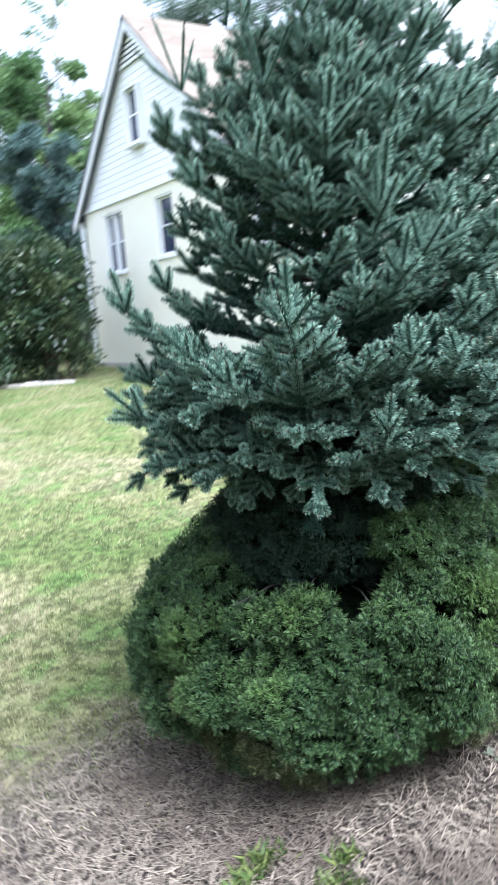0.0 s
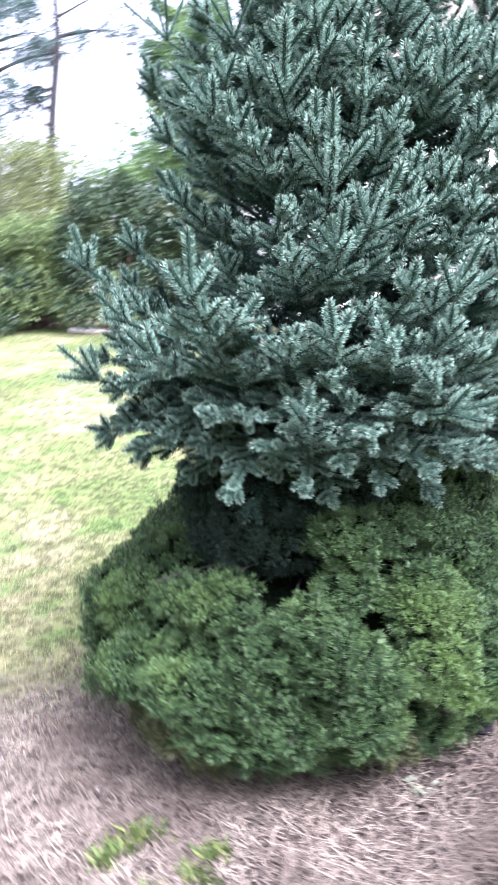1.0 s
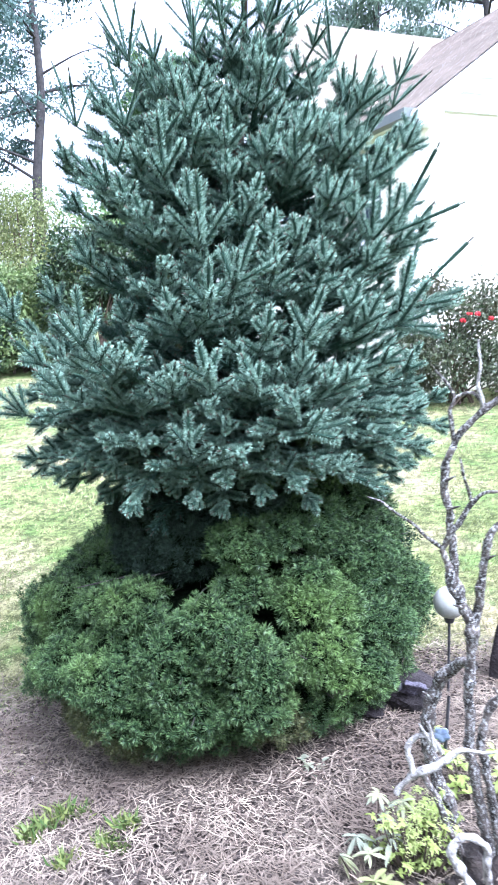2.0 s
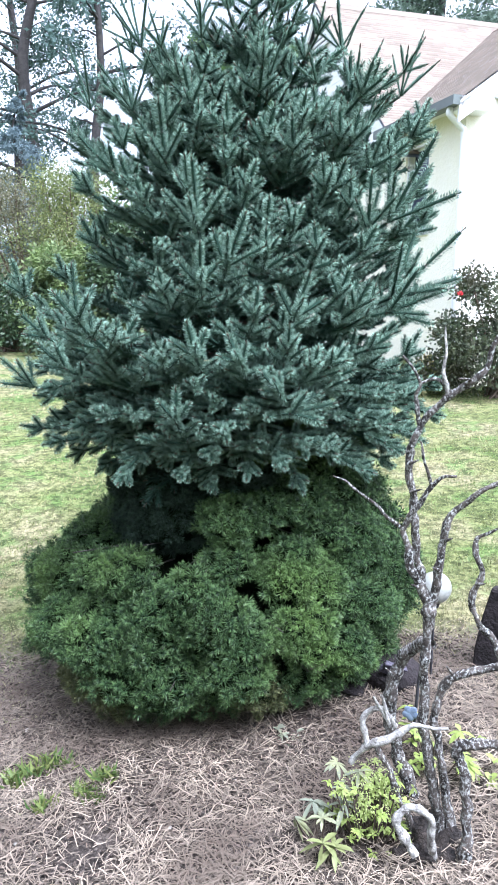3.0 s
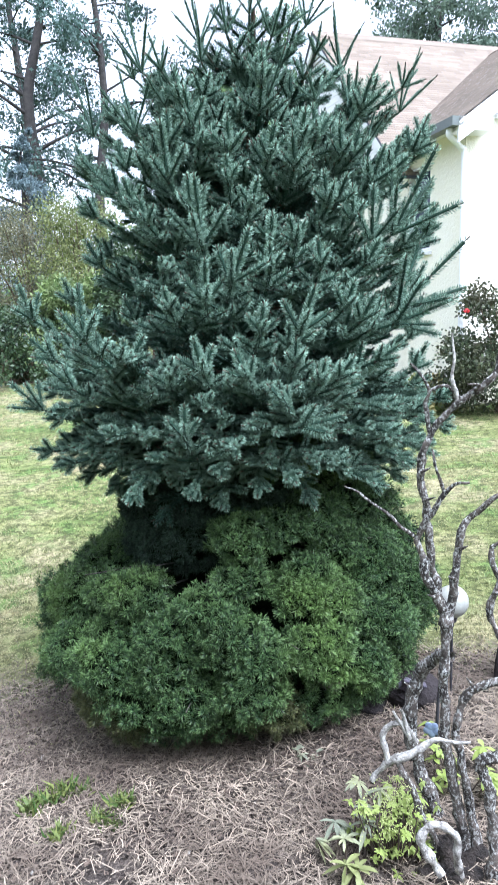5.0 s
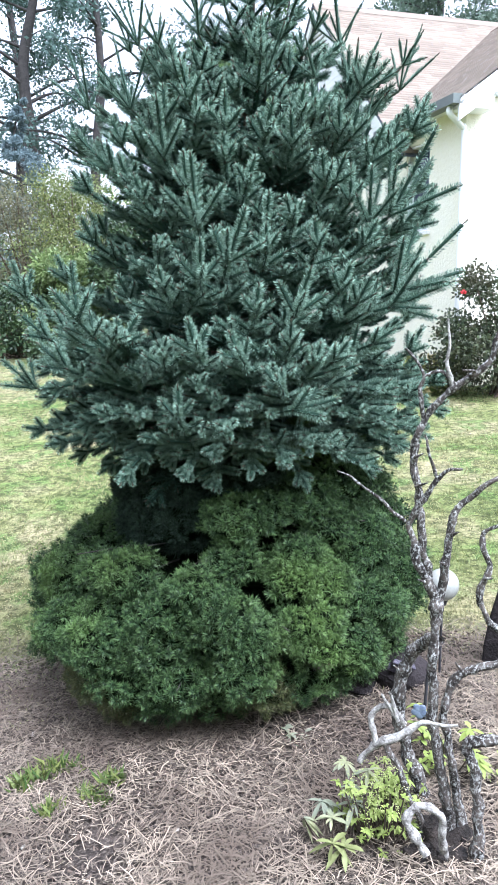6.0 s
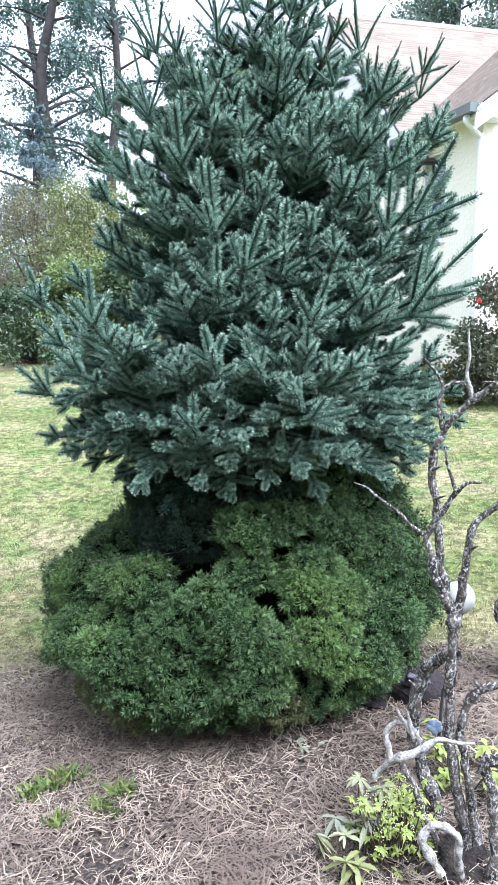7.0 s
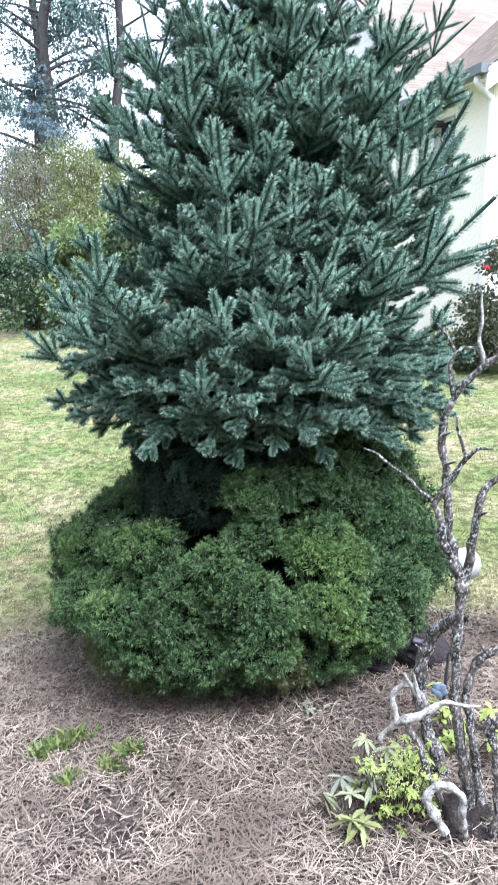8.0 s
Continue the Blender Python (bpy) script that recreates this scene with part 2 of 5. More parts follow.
def tube_arrays(paths, sides=6, wobble=0.0, rng=None):
    """Tapered tubes along paths of (x, y, z, r) rows, as arrays of verts and quads."""
    vs, fs, n0 = [], [], 0
    ang = np.arange(sides) * 2 * np.pi / sides
    for p in paths:
        p = np.asarray(p, float)
        c, r = p[:, :3], p[:, 3]
        d = np.gradient(c, axis=0)
        d /= np.linalg.norm(d, axis=1)[:, None] + 1e-9
        ref = np.where(np.abs(d[:, 2:3]) > 0.9, [[1.0, 0, 0]], [[0, 0, 1.0]])
        a = np.cross(d, ref)
        a /= np.linalg.norm(a, axis=1)[:, None] + 1e-9
        for i in range(1, len(a)):
            if a[i] @ a[i - 1] < 0:
                a[i] = -a[i]
            a[i] = a[i] + a[i - 1] * 1.0
            a[i] -= d[i] * (a[i] @ d[i])
            a[i] /= np.linalg.norm(a[i]) + 1e-9
        b = np.cross(d, a)
        rr = r[:, None] * np.ones(sides)
        if wobble and rng is not None:
            rr = rr * (1 + wobble * rng.normal(size=rr.shape))
        ring = c[:, None] + rr[..., None] * (np.cos(ang)[None, :, None] * a[:, None] + np.sin(ang)[None, :, None] * b[:, None])
        vs.append(ring.reshape(-1, 3))
        k = len(p)
        i, j = np.meshgrid(np.arange(k - 1), np.arange(sides), indexing="ij")
        q = np.stack([i * sides + j, i * sides + (j + 1) % sides, (i + 1) * sides + (j + 1) % sides, (i + 1) * sides + j], -1)
        fs.append(q.reshape(-1, 4) + n0)
        n0 += k * sides
    return np.concatenate(vs), np.concatenate(fs)


def smooth_path(points, per=6):
    """A Catmull-Rom curve through rows of (x, y, z, r)."""
    p = np.asarray(points, float)
    p = np.vstack([2 * p[0] - p[1], p, 2 * p[-1] - p[-2]])
    out = []
    for i in range(1, len(p) - 2):
        for s in np.arange(per) / per:
            a, b, c, d = p[i - 1 : i + 3]
            out.append(0.5 * (2 * b + (c - a) * s + (2 * a - 5 * b + 4 * c - d) * s**2 + (3 * b - a - 3 * c + d) * s**3))
    out.append(p[-2])
    out = np.array(out)
    out[:, 3] = np.maximum(out[:, 3], 0.0008)
    return out


def ground_z(x, y):
    """The lawn's height: a bank that rises gently towards the house and to the right of the bed."""
    x, y = np.asarray(x, float), np.asarray(y, float)
    side = 0.13 * np.clip(x, -1.6, 1.8) * np.exp(-np.clip(y - 2.6, 0, None) / 2.2)
    rise = 0.05 * (np.clip(y, -2, 2.6) - 2.3) + 0.062 * np.clip(y - 2.6, 0, 9.0) + 0.02 * np.clip(y - 11.6, 0, 8.0)
    return 0.035 + side + rise


# ---- ground ----
def build_ground():
    """One sheet, fine near the bed and coarse out to the horizon."""
    def axis(lo, hi, step):
        near = list(np.arange(lo, hi + 1e-6, step))
        far, d = [], step
        while not far or far[-1] < 900:
            d *= 1.35
            far.append((far[-1] if far else 0) + d)
        return np.array([lo - f for f in reversed(far)] + near + [hi + f for f in far])
    xs, ys = axis(-3.0, 3.0, 0.06), axis(0.0, 6.0, 0.06)
    gx, gy = np.meshgrid(xs, ys)
    gz = ground_z(gx, gy)
    lump = np.array([noise.fractal(Vector((a * 1.6, b * 1.6, 3.0)), 0.8, 2.0, 4) for a, b in zip(gx.ravel(), gy.ravel())]).reshape(gx.shape)
    gz = gz + 0.018 * lump * np.exp(-np.hypot(gx, gy - 3) / 9)
    k, w = gx.shape
    i, j = np.meshgrid(np.arange(k - 1), np.arange(w - 1), indexing="ij")
    q = np.stack([i * w + j, i * w + j + 1, (i + 1) * w + j + 1, (i + 1) * w + j], -1).reshape(-1, 4)
    ob = part("ground", (np.stack([gx, gy, gz], -1), q), M_GROUND, smooth=True)
    tagged(ob, "mown lawn rising from a bare needle-strewn garden bed", "ground", kind="structure")


build_ground()


def bed_edge(x):
    return 2.95 + 0.32 * x


def lay_straw(rng, count):
    """Fallen needles and dry grass stems lying on the bed."""
    x = rng.uniform(-1.5, 2.1, count)
    y = rng.uniform(0.9, 3.7, count)
    bare = np.sin(3.1 * x + 2.0 * np.sin(2.3 * y)) * np.sin(2.7 * y + 1.3)
    bare = bare + 0.85 * np.exp(-((np.hypot(x - 0.23, y - 3.03) - 0.88) / 0.22) ** 2) - 1.3 * np.exp(-((x - 1.45) ** 2 + (y - 2.7) ** 2) / 0.35) - 0.8 * np.exp(-((x - 0.78) ** 2 + (y - 2.25) ** 2) / 0.06) + 1.7 * np.exp(-((x - 0.29) ** 2 / 0.02 + (y - 1.77) ** 2 / 0.05))
    bare = bare - 0.9 * np.exp(-((x + 0.45) ** 2 + (y - 2.55) ** 2) / 0.12)
    out = np.hypot((x - 0.35) / 1.7, (y - 2.3) / 1.25) + rng.normal(0, 0.1, count)
    keep = (y < bed_edge(x) + 0.12 + rng.normal(0, 0.26, count)) & (rng.random(count) < 0.84 - 0.42 * bare) & (out < 0.95)
    x, y = x[keep], y[keep]
    n = len(x)
    z = ground_z(x, y) + rng.uniform(0.004, 0.024, n)
    a = rng.uniform(0, 2 * np.pi, n)
    ln = rng.uniform(0.02, 0.085, n) * 0.5 * np.where(rng.random(n) < 0.05, 2.0, 1.0)
    wd = rng.uniform(0.0007, 0.0019, n)
    up = rng.normal(0, 0.2, n)
    d = np.stack([np.cos(a), np.sin(a), up], 1) * ln[:, None]
    bend = np.stack([-np.sin(a), np.cos(a), np.zeros(n)], 1)
    side = bend * wd[:, None]
    c = np.stack([x, y, z], 1)
    mid = c + bend * (ln * rng.normal(0, 0.25, n))[:, None] + np.array([0, 0, 1.0]) * (ln * 0.12)[:, None]
    v = np.stack([c - d - side, c - d + side, mid + side, mid - side, c + d + side * 0.6, c + d - side * 0.6], 1)
    f = np.array([[0, 1, 2, 3], [3, 2, 4, 5]])
    faces = (np.arange(n)[:, None, None] * 6 + f).reshape(-1, 4)
    ob = part("needle_straw", (v.reshape(-1, 3), faces), M_STRAW)
    tagged(ob, "grey-tan fallen needles and dry stems covering the bed", "pine straw", kind="stuff")


lay_straw(np.random.default_rng(4), 115000)


def lay_chips(rng, count):
    """Broken bark and leaf crumbs among the straw."""
    x = rng.normal(0.1, 0.75, count)
    y = rng.uniform(1.2, 3.3, count)
    ring = rng.random(count) < 0.55
    a, r = rng.uniform(-3.4, 0.3, count), rng.normal(0.88, 0.14, count)
    x, y = np.where(ring, 0.23 + r * np.cos(a), x), np.where(ring, 3.03 + r * np.sin(a), y)
    keep = (y < bed_edge(x) + rng.normal(0, 0.2, count)) & (np.hypot(x - 0.23, y - 3.03) > 0.6)
    x, y = x[keep], y[keep]
    n = len(x)
    c = np.stack([x, y, ground_z(x, y) + rng.uniform(0.008, 0.022, n)], 1)
    a = rng.uniform(0, 2 * np.pi, n)
    ln, wd = rng.uniform(0.003, 0.013, n), rng.uniform(0.001, 0.0038, n)
    d = np.stack([np.cos(a), np.sin(a), rng.normal(0, 0.25, n)], 1) * ln[:, None]
    w = np.stack([-np.sin(a), np.cos(a), rng.normal(0, 0.25, n)], 1) * wd[:, None]
    low = np.array([0, 0, -0.004])
    v = np.stack([c - d - w, c - d * 0.8 + w, c + d + w * 0.7, c + d * 0.9 - w, c - d - w + low, c + d * 0.9 - w + low], 1)
    f = np.array([[0, 3, 2, 1], [4, 5, 3, 0]])
    ob = part("bark_chips", (v.reshape(-1, 3), (np.arange(n)[:, None, None] * 6 + f).reshape(-1, 4)), M_CHIP)
    tagged(ob, "dark brown bark crumbs scattered over the bed", "bark mulch", kind="stuff")


M_CHIP = leaf_material("bark_crumbs", (0.018, 0.014, 0.011), (0.14, 0.105, 0.08), (0.045, 0.035, 0.028), 0.0, 5.0, 0.9)
lay_chips(np.random.default_rng(6), 18000)


def lay_grass(rng, count):
    """Short uneven grass, thinner and paler in dry patches."""
    r = 2.0 + 11.5 * rng.random(count) ** 2.0
    a = rng.uniform(radians(32), radians(150), count)
    x, y = 0.6 + r * np.cos(a), 0.6 + r * np.sin(a)
    patch = np.sin(2.1 * x + 1.7 * np.sin(1.3 * y)) * np.sin(1.9 * y + 0.8 * np.sin(2.2 * x))
    keep = (y > bed_edge(x) + rng.normal(0.06, 0.3, count)) & (rng.random(count) < 0.75 + 0.4 * patch)
    x, y, r = x[keep], y[keep], r[keep]
    n = len(x)
    base = np.stack([x, y, ground_z(x, y) - 0.005], 1)
    h = rng.uniform(0.012, 0.036, n)
    w = rng.uniform(0.0015, 0.0035, n) * (1 + r / 6)
    t = rng.uniform(0, 2 * np.pi, n)
    lean = rng.normal(0, 0.55, (n, 2))
    s = np.stack([np.cos(t), np.sin(t), np.zeros(n)], 1) * w[:, None]
    tip = base + np.stack([lean[:, 0] * h, lean[:, 1] * h, h], 1)
    # broad low leaves of clover among the blades
    leaf = rng.random(n) < 0.45
    k = rng.uniform(0.002, 0.004, n)[:, None] * (1 + r / 5)[:, None]
    low = base + np.array([0, 0, 1.0]) * rng.uniform(0.01, 0.024, n)[:, None]
    turn = np.stack([np.cos(t), np.sin(t), rng.normal(0, 0.3, n)], 1) * k
    wide = np.stack([-np.sin(t), np.cos(t), rng.normal(0, 0.3, n)], 1) * k
    v = np.where(leaf[:, None, None], np.stack([low - turn, low + turn * 0.6 + wide, low + turn * 0.6 - wide], 1), np.stack([base - s, base + s, tip], 1))
    ob = part("grass", (v.reshape(-1, 3), np.arange(3 * n).reshape(-1, 3)), M_BLADE)
    tagged(ob, "short yellowing lawn grass with clover patches", "grass", kind="stuff")


lay_grass(np.random.default_rng(5), 280000)

# ---- the conifer ----


def shoot_template(rng, length, count, needle, spread, width, core=0.0):
    """One blunt finger-like shoot along +z: needles set in a spiral round a stem, and a star of them at its end."""
    s = (np.arange(count) + 0.5) / count
    phi = np.arange(count) * 2.39996 + rng.normal(0, 0.12, count)
    end = np.clip((s - 0.82) / 0.18, 0, 1)
    lean = spread * (1 - end * rng.uniform(0.1, 1.0, count)) + rng.normal(0, 0.07, count)
    ln = needle * rng.uniform(0.88, 1.06, count) * (1 - 0.5 * np.cos(lean).clip(0, 1) ** 2 * end)
    rad = np.stack([np.cos(phi), np.sin(phi), np.zeros(count)], 1)
    z = np.array([0, 0, 1.0])
    d = rad * np.sin(lean)[:, None] + z * np.cos(lean)[:, None]
    b = z * (s * length)[:, None]
    tan = np.cross(d, rad + rng.normal(0, 0.5, (count, 3)))
    tan /= np.linalg.norm(tan, axis=1)[:, None] + 1e-9
    wide = b + d * (0.66 * ln)[:, None]
    tip = b + d * ln[:, None] + z * (0.1 * ln)[:, None]
    w = tan * (width / 2)
    v = np.stack([b, wide - w, tip, wide + w], 1).reshape(-1, 3)
    # pale needle tips; bases near black, partly to paint depth inside the shoot
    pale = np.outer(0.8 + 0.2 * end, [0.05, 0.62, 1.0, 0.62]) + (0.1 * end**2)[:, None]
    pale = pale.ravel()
    base = np.repeat(s * length, 4)
    if core:
        a = np.arange(5) * 2 * np.pi / 5
        ring = np.stack([np.cos(a), np.sin(a), 0 * a], 1)
        for k in range(5):
            p, q = ring[k] * core, ring[(k + 1) % 5] * core
            v = np.vstack([v, p * 0.8, q * 0.8, q + z * length * 0.9, p + z * length * 0.9])
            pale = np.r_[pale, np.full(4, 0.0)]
            base = np.r_[base, 0.0, 0.0, length * 0.9, length * 0.9]
    return v, pale, base


def tuft_template(rng, length, count, needle, width):
    """A soft tuft along +z: fine needles that fan out all round a short shoot."""
    s = rng.random(count) ** 0.7
    phi = np.arange(count) * 2.39996
    lean = 1.6 - 1.05 * s**2 + rng.normal(0, 0.16, count)
    rad = np.stack([np.cos(phi), np.sin(phi), np.zeros(count)], 1)
    z = np.array([0, 0, 1.0])
    d = rad * np.sin(lean)[:, None] + z * np.cos(lean)[:, None]
    b = z * (s * length)[:, None] + d * 0.002
    ln = needle * rng.uniform(0.75, 1.1, count)
    tan = np.cross(d, rng.normal(size=(count, 3)))
    tan /= np.linalg.norm(tan, axis=1)[:, None] + 1e-9
    w = tan * (width / 2)
    m = b + d * (0.45 * ln)[:, None]
    v = np.stack([m - w, m + w, b + d * ln[:, None]], 1)
    v[:, :2] += ((b - m) * 0.5)[:, None]
    # bases stay unpaled, so the dark between tufts is partly colour
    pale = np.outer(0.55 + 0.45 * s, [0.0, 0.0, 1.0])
    return v.reshape(-1, 3), pale.ravel(), np.repeat(s * length, 3)


def frames_along(d, rng):
    """Rotation matrices that turn +z to each direction d, with a random spin."""
    d = d / np.linalg.norm(d, axis=1)[:, None]
    a = np.cross(d, rng.normal(size=d.shape))
    a /= np.linalg.norm(a, axis=1)[:, None] + 1e-9
    return np.stack([a, np.cross(d, a), d], 2)


def needle_mesh(shoots, templates, rng, corners=4):
    """All needles of many shoots (start, direction, length, kind) in one set of arrays."""
    start = np.array([s[0] for s in shoots])
    way = np.array([s[1] for s in shoots])
    ln = np.array([s[2] for s in shoots])
    kind = np.array([s[3] for s in shoots])
    pick = rng.integers(0, 4, len(shoots))
    vs, ts = [], []
    for k in sorted(set(kind)):
        for p in range(4):
            m = (kind == k) & (pick == p)
            if not m.any():
                continue
            tv, tg, tz, tl = templates[k][p]
            rot = frames_along(way[m], rng)
            size = (ln[m] / tl)
            stem = np.zeros_like(tv)
            stem[:, 2] = tz
            v = (tv - stem)[None] * np.clip(size, 0.92, 1.1)[:, None, None] + stem[None] * size[:, None, None]
            v = np.einsum("kij,knj->kni", rot, v) + start[m][:, None]
            vs.append(v.reshape(-1, 3))
            # kind 1, inner and far shoots: pale tips cut to a quarter, painting shade
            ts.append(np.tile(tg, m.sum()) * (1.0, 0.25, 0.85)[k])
    v = np.concatenate(vs)
    return v, np.arange(len(v)).reshape(-1, corners), np.concatenate(ts)


rng_t = np.random.default_rng(11)
SPRUCE = {
    0: [(*shoot_template(rng_t, 0.085, 150, 0.0205, 1.22, 0.0028, 0.006), 0.085) for _ in range(4)],
    1: [(*shoot_template(rng_t, 0.1, 36, 0.024, 1.05, 0.0065, 0.009), 0.1) for _ in range(4)],
    2: [(*shoot_template(rng_t, 0.18, 170, 0.0135, 0.72, 0.0021, 0.0038), 0.18) for _ in range(4)],
}
DWARF = {
    0: [(*tuft_template(rng_t, 0.024, 54, 0.0255, 0.003), 0.024) for _ in range(4)],
    1: [(*tuft_template(rng_t, 0.022, 16, 0.022, 0.0065), 0.022) for _ in range(4)],
}

TREE = np.array([0.22, 3.05])
UP = np.array([0, 0, 1.0])


def unit(v):
    return v / (np.linalg.norm(v) + 1e-9)


def add_shoot(shoots, wood, p, d, ln, kind):
    """One year's shoot with its stem and the bud at its end."""
    if ln > 0.13 and kind == 0:
        shoots.append((p.copy(), d.copy(), ln * 0.52, kind))
        shoots.append((p + d * ln * 0.5, d.copy(), ln * 0.5, kind))
    else:
        shoots.append((p.copy(), d.copy(), ln, kind))
    wood.append([(*p, 0.003), (*(p + d * ln * 0.97), 0.0018), (*(p + d * (ln + 0.004)), 0.0034), (*(p + d * (ln + 0.011)), 0.001)])


def grow_branch(rng, start, way, age, shoots, wood, kind, plane):
    """Side branch: each year's piece ends in a pair of shoots in the bough's plane."""
    step = 0.088 * rng.uniform(0.85, 1.15)
    p, d = np.array(start, float), unit(np.array(way, float))
    for year in range(age, 0, -1):
        q = p + d * step
        if year == 1:
            add_shoot(shoots, wood, p, d, step, kind)
        else:
            shoots.append((p.copy(), d.copy(), step, kind if year == 2 else 1))
            wood.append([(*p, 0.0016 * year + 0.001), (*q, 0.0016 * year)])
            side = unit(np.cross(plane, d))
            for sgn in (-1, 1):
                w = unit(d * 0.8 + sgn * side * rng.uniform(0.6, 0.8) + plane * rng.uniform(-0.05, 0.3))
                add_shoot(shoots, wood, q, w, step * rng.uniform(0.65, 0.9), kind)
        p = q
        d = unit(d + UP * 0.12 + rng.normal(0, 0.06, 3))


def build_bough(rng, tree, root, node, shoot, kind=0, fan=4, nodes=3, droop=0.0):
    """One bough from the trunk to its last fork, a leading shoot beyond it and shoots fanned round that."""
    root, node, shoot = (np.array(v, float) for v in (root, node, shoot))
    size = np.linalg.norm(node - root)
    strong = np.linalg.norm(shoot)
    d = shoot / strong
    ctrl = node - unit(d + unit(node - root) * 1.2 - UP * 0.3) * size * 0.45
    count = max(4, int(size / 0.095) + 1)
    s = np.linspace(0, 1, count)[:, None]
    axis = (1 - s) ** 2 * root + 2 * s * (1 - s) * ctrl + s**2 * node
    shoots, wood = [], []
    wood.append(np.hstack([axis, (0.0035 + 0.011 * size * (1 - s) ** 0.8)]))
    outward = unit(np.array([node[0] - TREE[0], node[1] - TREE[1], 0.0]))
    side = unit(np.cross(d, outward) if abs(d @ outward) < 0.85 else np.cross(d, UP))
    over = np.cross(side, d)
    add_shoot(shoots, wood, node, d, strong, kind)
    turn = rng.uniform(-0.35, 0.35)
    for k in range(fan):
        a = turn + 2 * np.pi * k / fan + rng.uniform(-0.2, 0.2)
        w = unit(d * rng.uniform(0.8, 1.05) + (side * np.cos(a) + over * np.sin(a)) * rng.uniform(0.6, 0.85))
        add_shoot(shoots, wood, node, w, strong * rng.uniform(0.6, 0.85), kind)
    for i in range(count - 1, 0, -1):
        e = unit(axis[i] - axis[i - 1])
        back = count - 1 - i
        if i > 0.25 * count:
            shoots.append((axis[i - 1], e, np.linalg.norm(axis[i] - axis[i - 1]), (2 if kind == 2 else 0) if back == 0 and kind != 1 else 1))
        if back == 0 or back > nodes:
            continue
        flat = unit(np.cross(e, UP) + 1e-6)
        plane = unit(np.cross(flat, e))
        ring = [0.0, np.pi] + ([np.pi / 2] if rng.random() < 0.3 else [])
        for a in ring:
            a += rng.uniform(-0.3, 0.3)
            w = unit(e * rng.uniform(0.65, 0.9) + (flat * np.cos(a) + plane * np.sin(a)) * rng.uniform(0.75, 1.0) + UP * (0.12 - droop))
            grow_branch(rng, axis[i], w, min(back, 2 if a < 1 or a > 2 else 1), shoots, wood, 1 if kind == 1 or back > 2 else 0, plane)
    branch = part("branch", tube_arrays(wood, 3), M_TWIG, tree)
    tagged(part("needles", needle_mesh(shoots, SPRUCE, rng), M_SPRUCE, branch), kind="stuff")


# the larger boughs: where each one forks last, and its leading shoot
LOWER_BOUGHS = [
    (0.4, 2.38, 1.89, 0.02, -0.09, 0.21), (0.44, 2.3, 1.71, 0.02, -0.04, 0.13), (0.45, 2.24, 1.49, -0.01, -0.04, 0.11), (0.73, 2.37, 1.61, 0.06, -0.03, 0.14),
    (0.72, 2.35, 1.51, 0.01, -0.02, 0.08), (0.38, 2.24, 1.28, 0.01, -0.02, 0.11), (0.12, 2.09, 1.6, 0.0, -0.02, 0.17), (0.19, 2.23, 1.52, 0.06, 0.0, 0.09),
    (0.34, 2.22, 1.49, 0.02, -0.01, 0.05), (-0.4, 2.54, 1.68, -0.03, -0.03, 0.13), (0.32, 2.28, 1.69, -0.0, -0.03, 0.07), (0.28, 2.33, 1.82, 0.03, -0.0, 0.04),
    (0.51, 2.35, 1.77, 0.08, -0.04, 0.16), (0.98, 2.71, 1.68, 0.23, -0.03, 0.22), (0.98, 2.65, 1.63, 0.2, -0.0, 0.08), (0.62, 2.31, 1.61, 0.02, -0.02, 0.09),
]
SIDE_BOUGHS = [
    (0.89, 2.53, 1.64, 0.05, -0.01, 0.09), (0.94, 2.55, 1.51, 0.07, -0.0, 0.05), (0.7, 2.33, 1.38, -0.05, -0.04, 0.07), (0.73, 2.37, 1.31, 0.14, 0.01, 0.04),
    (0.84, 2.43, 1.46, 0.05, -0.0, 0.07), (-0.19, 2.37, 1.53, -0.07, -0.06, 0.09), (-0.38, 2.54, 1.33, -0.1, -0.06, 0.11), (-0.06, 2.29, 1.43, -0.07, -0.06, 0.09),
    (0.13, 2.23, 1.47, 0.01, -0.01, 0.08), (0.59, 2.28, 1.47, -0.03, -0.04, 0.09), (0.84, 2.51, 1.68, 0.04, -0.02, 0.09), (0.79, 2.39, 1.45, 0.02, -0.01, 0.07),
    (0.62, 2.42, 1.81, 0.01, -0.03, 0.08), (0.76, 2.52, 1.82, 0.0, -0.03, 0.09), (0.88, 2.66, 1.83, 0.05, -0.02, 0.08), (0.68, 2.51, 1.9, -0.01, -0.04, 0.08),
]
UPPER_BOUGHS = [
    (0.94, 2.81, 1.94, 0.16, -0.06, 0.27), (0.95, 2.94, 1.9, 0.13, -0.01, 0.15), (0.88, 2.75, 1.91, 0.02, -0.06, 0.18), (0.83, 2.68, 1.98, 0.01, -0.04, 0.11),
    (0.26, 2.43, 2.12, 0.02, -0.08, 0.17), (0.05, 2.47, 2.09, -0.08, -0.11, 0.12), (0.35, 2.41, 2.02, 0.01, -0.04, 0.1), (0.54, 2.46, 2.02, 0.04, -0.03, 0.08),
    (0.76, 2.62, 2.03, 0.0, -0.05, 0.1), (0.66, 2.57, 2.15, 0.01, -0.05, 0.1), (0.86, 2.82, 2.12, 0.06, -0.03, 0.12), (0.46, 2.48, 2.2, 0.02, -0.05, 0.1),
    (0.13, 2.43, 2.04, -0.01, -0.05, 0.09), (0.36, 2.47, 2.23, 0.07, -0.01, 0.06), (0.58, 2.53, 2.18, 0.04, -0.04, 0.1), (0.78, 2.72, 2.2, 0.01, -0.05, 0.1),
]
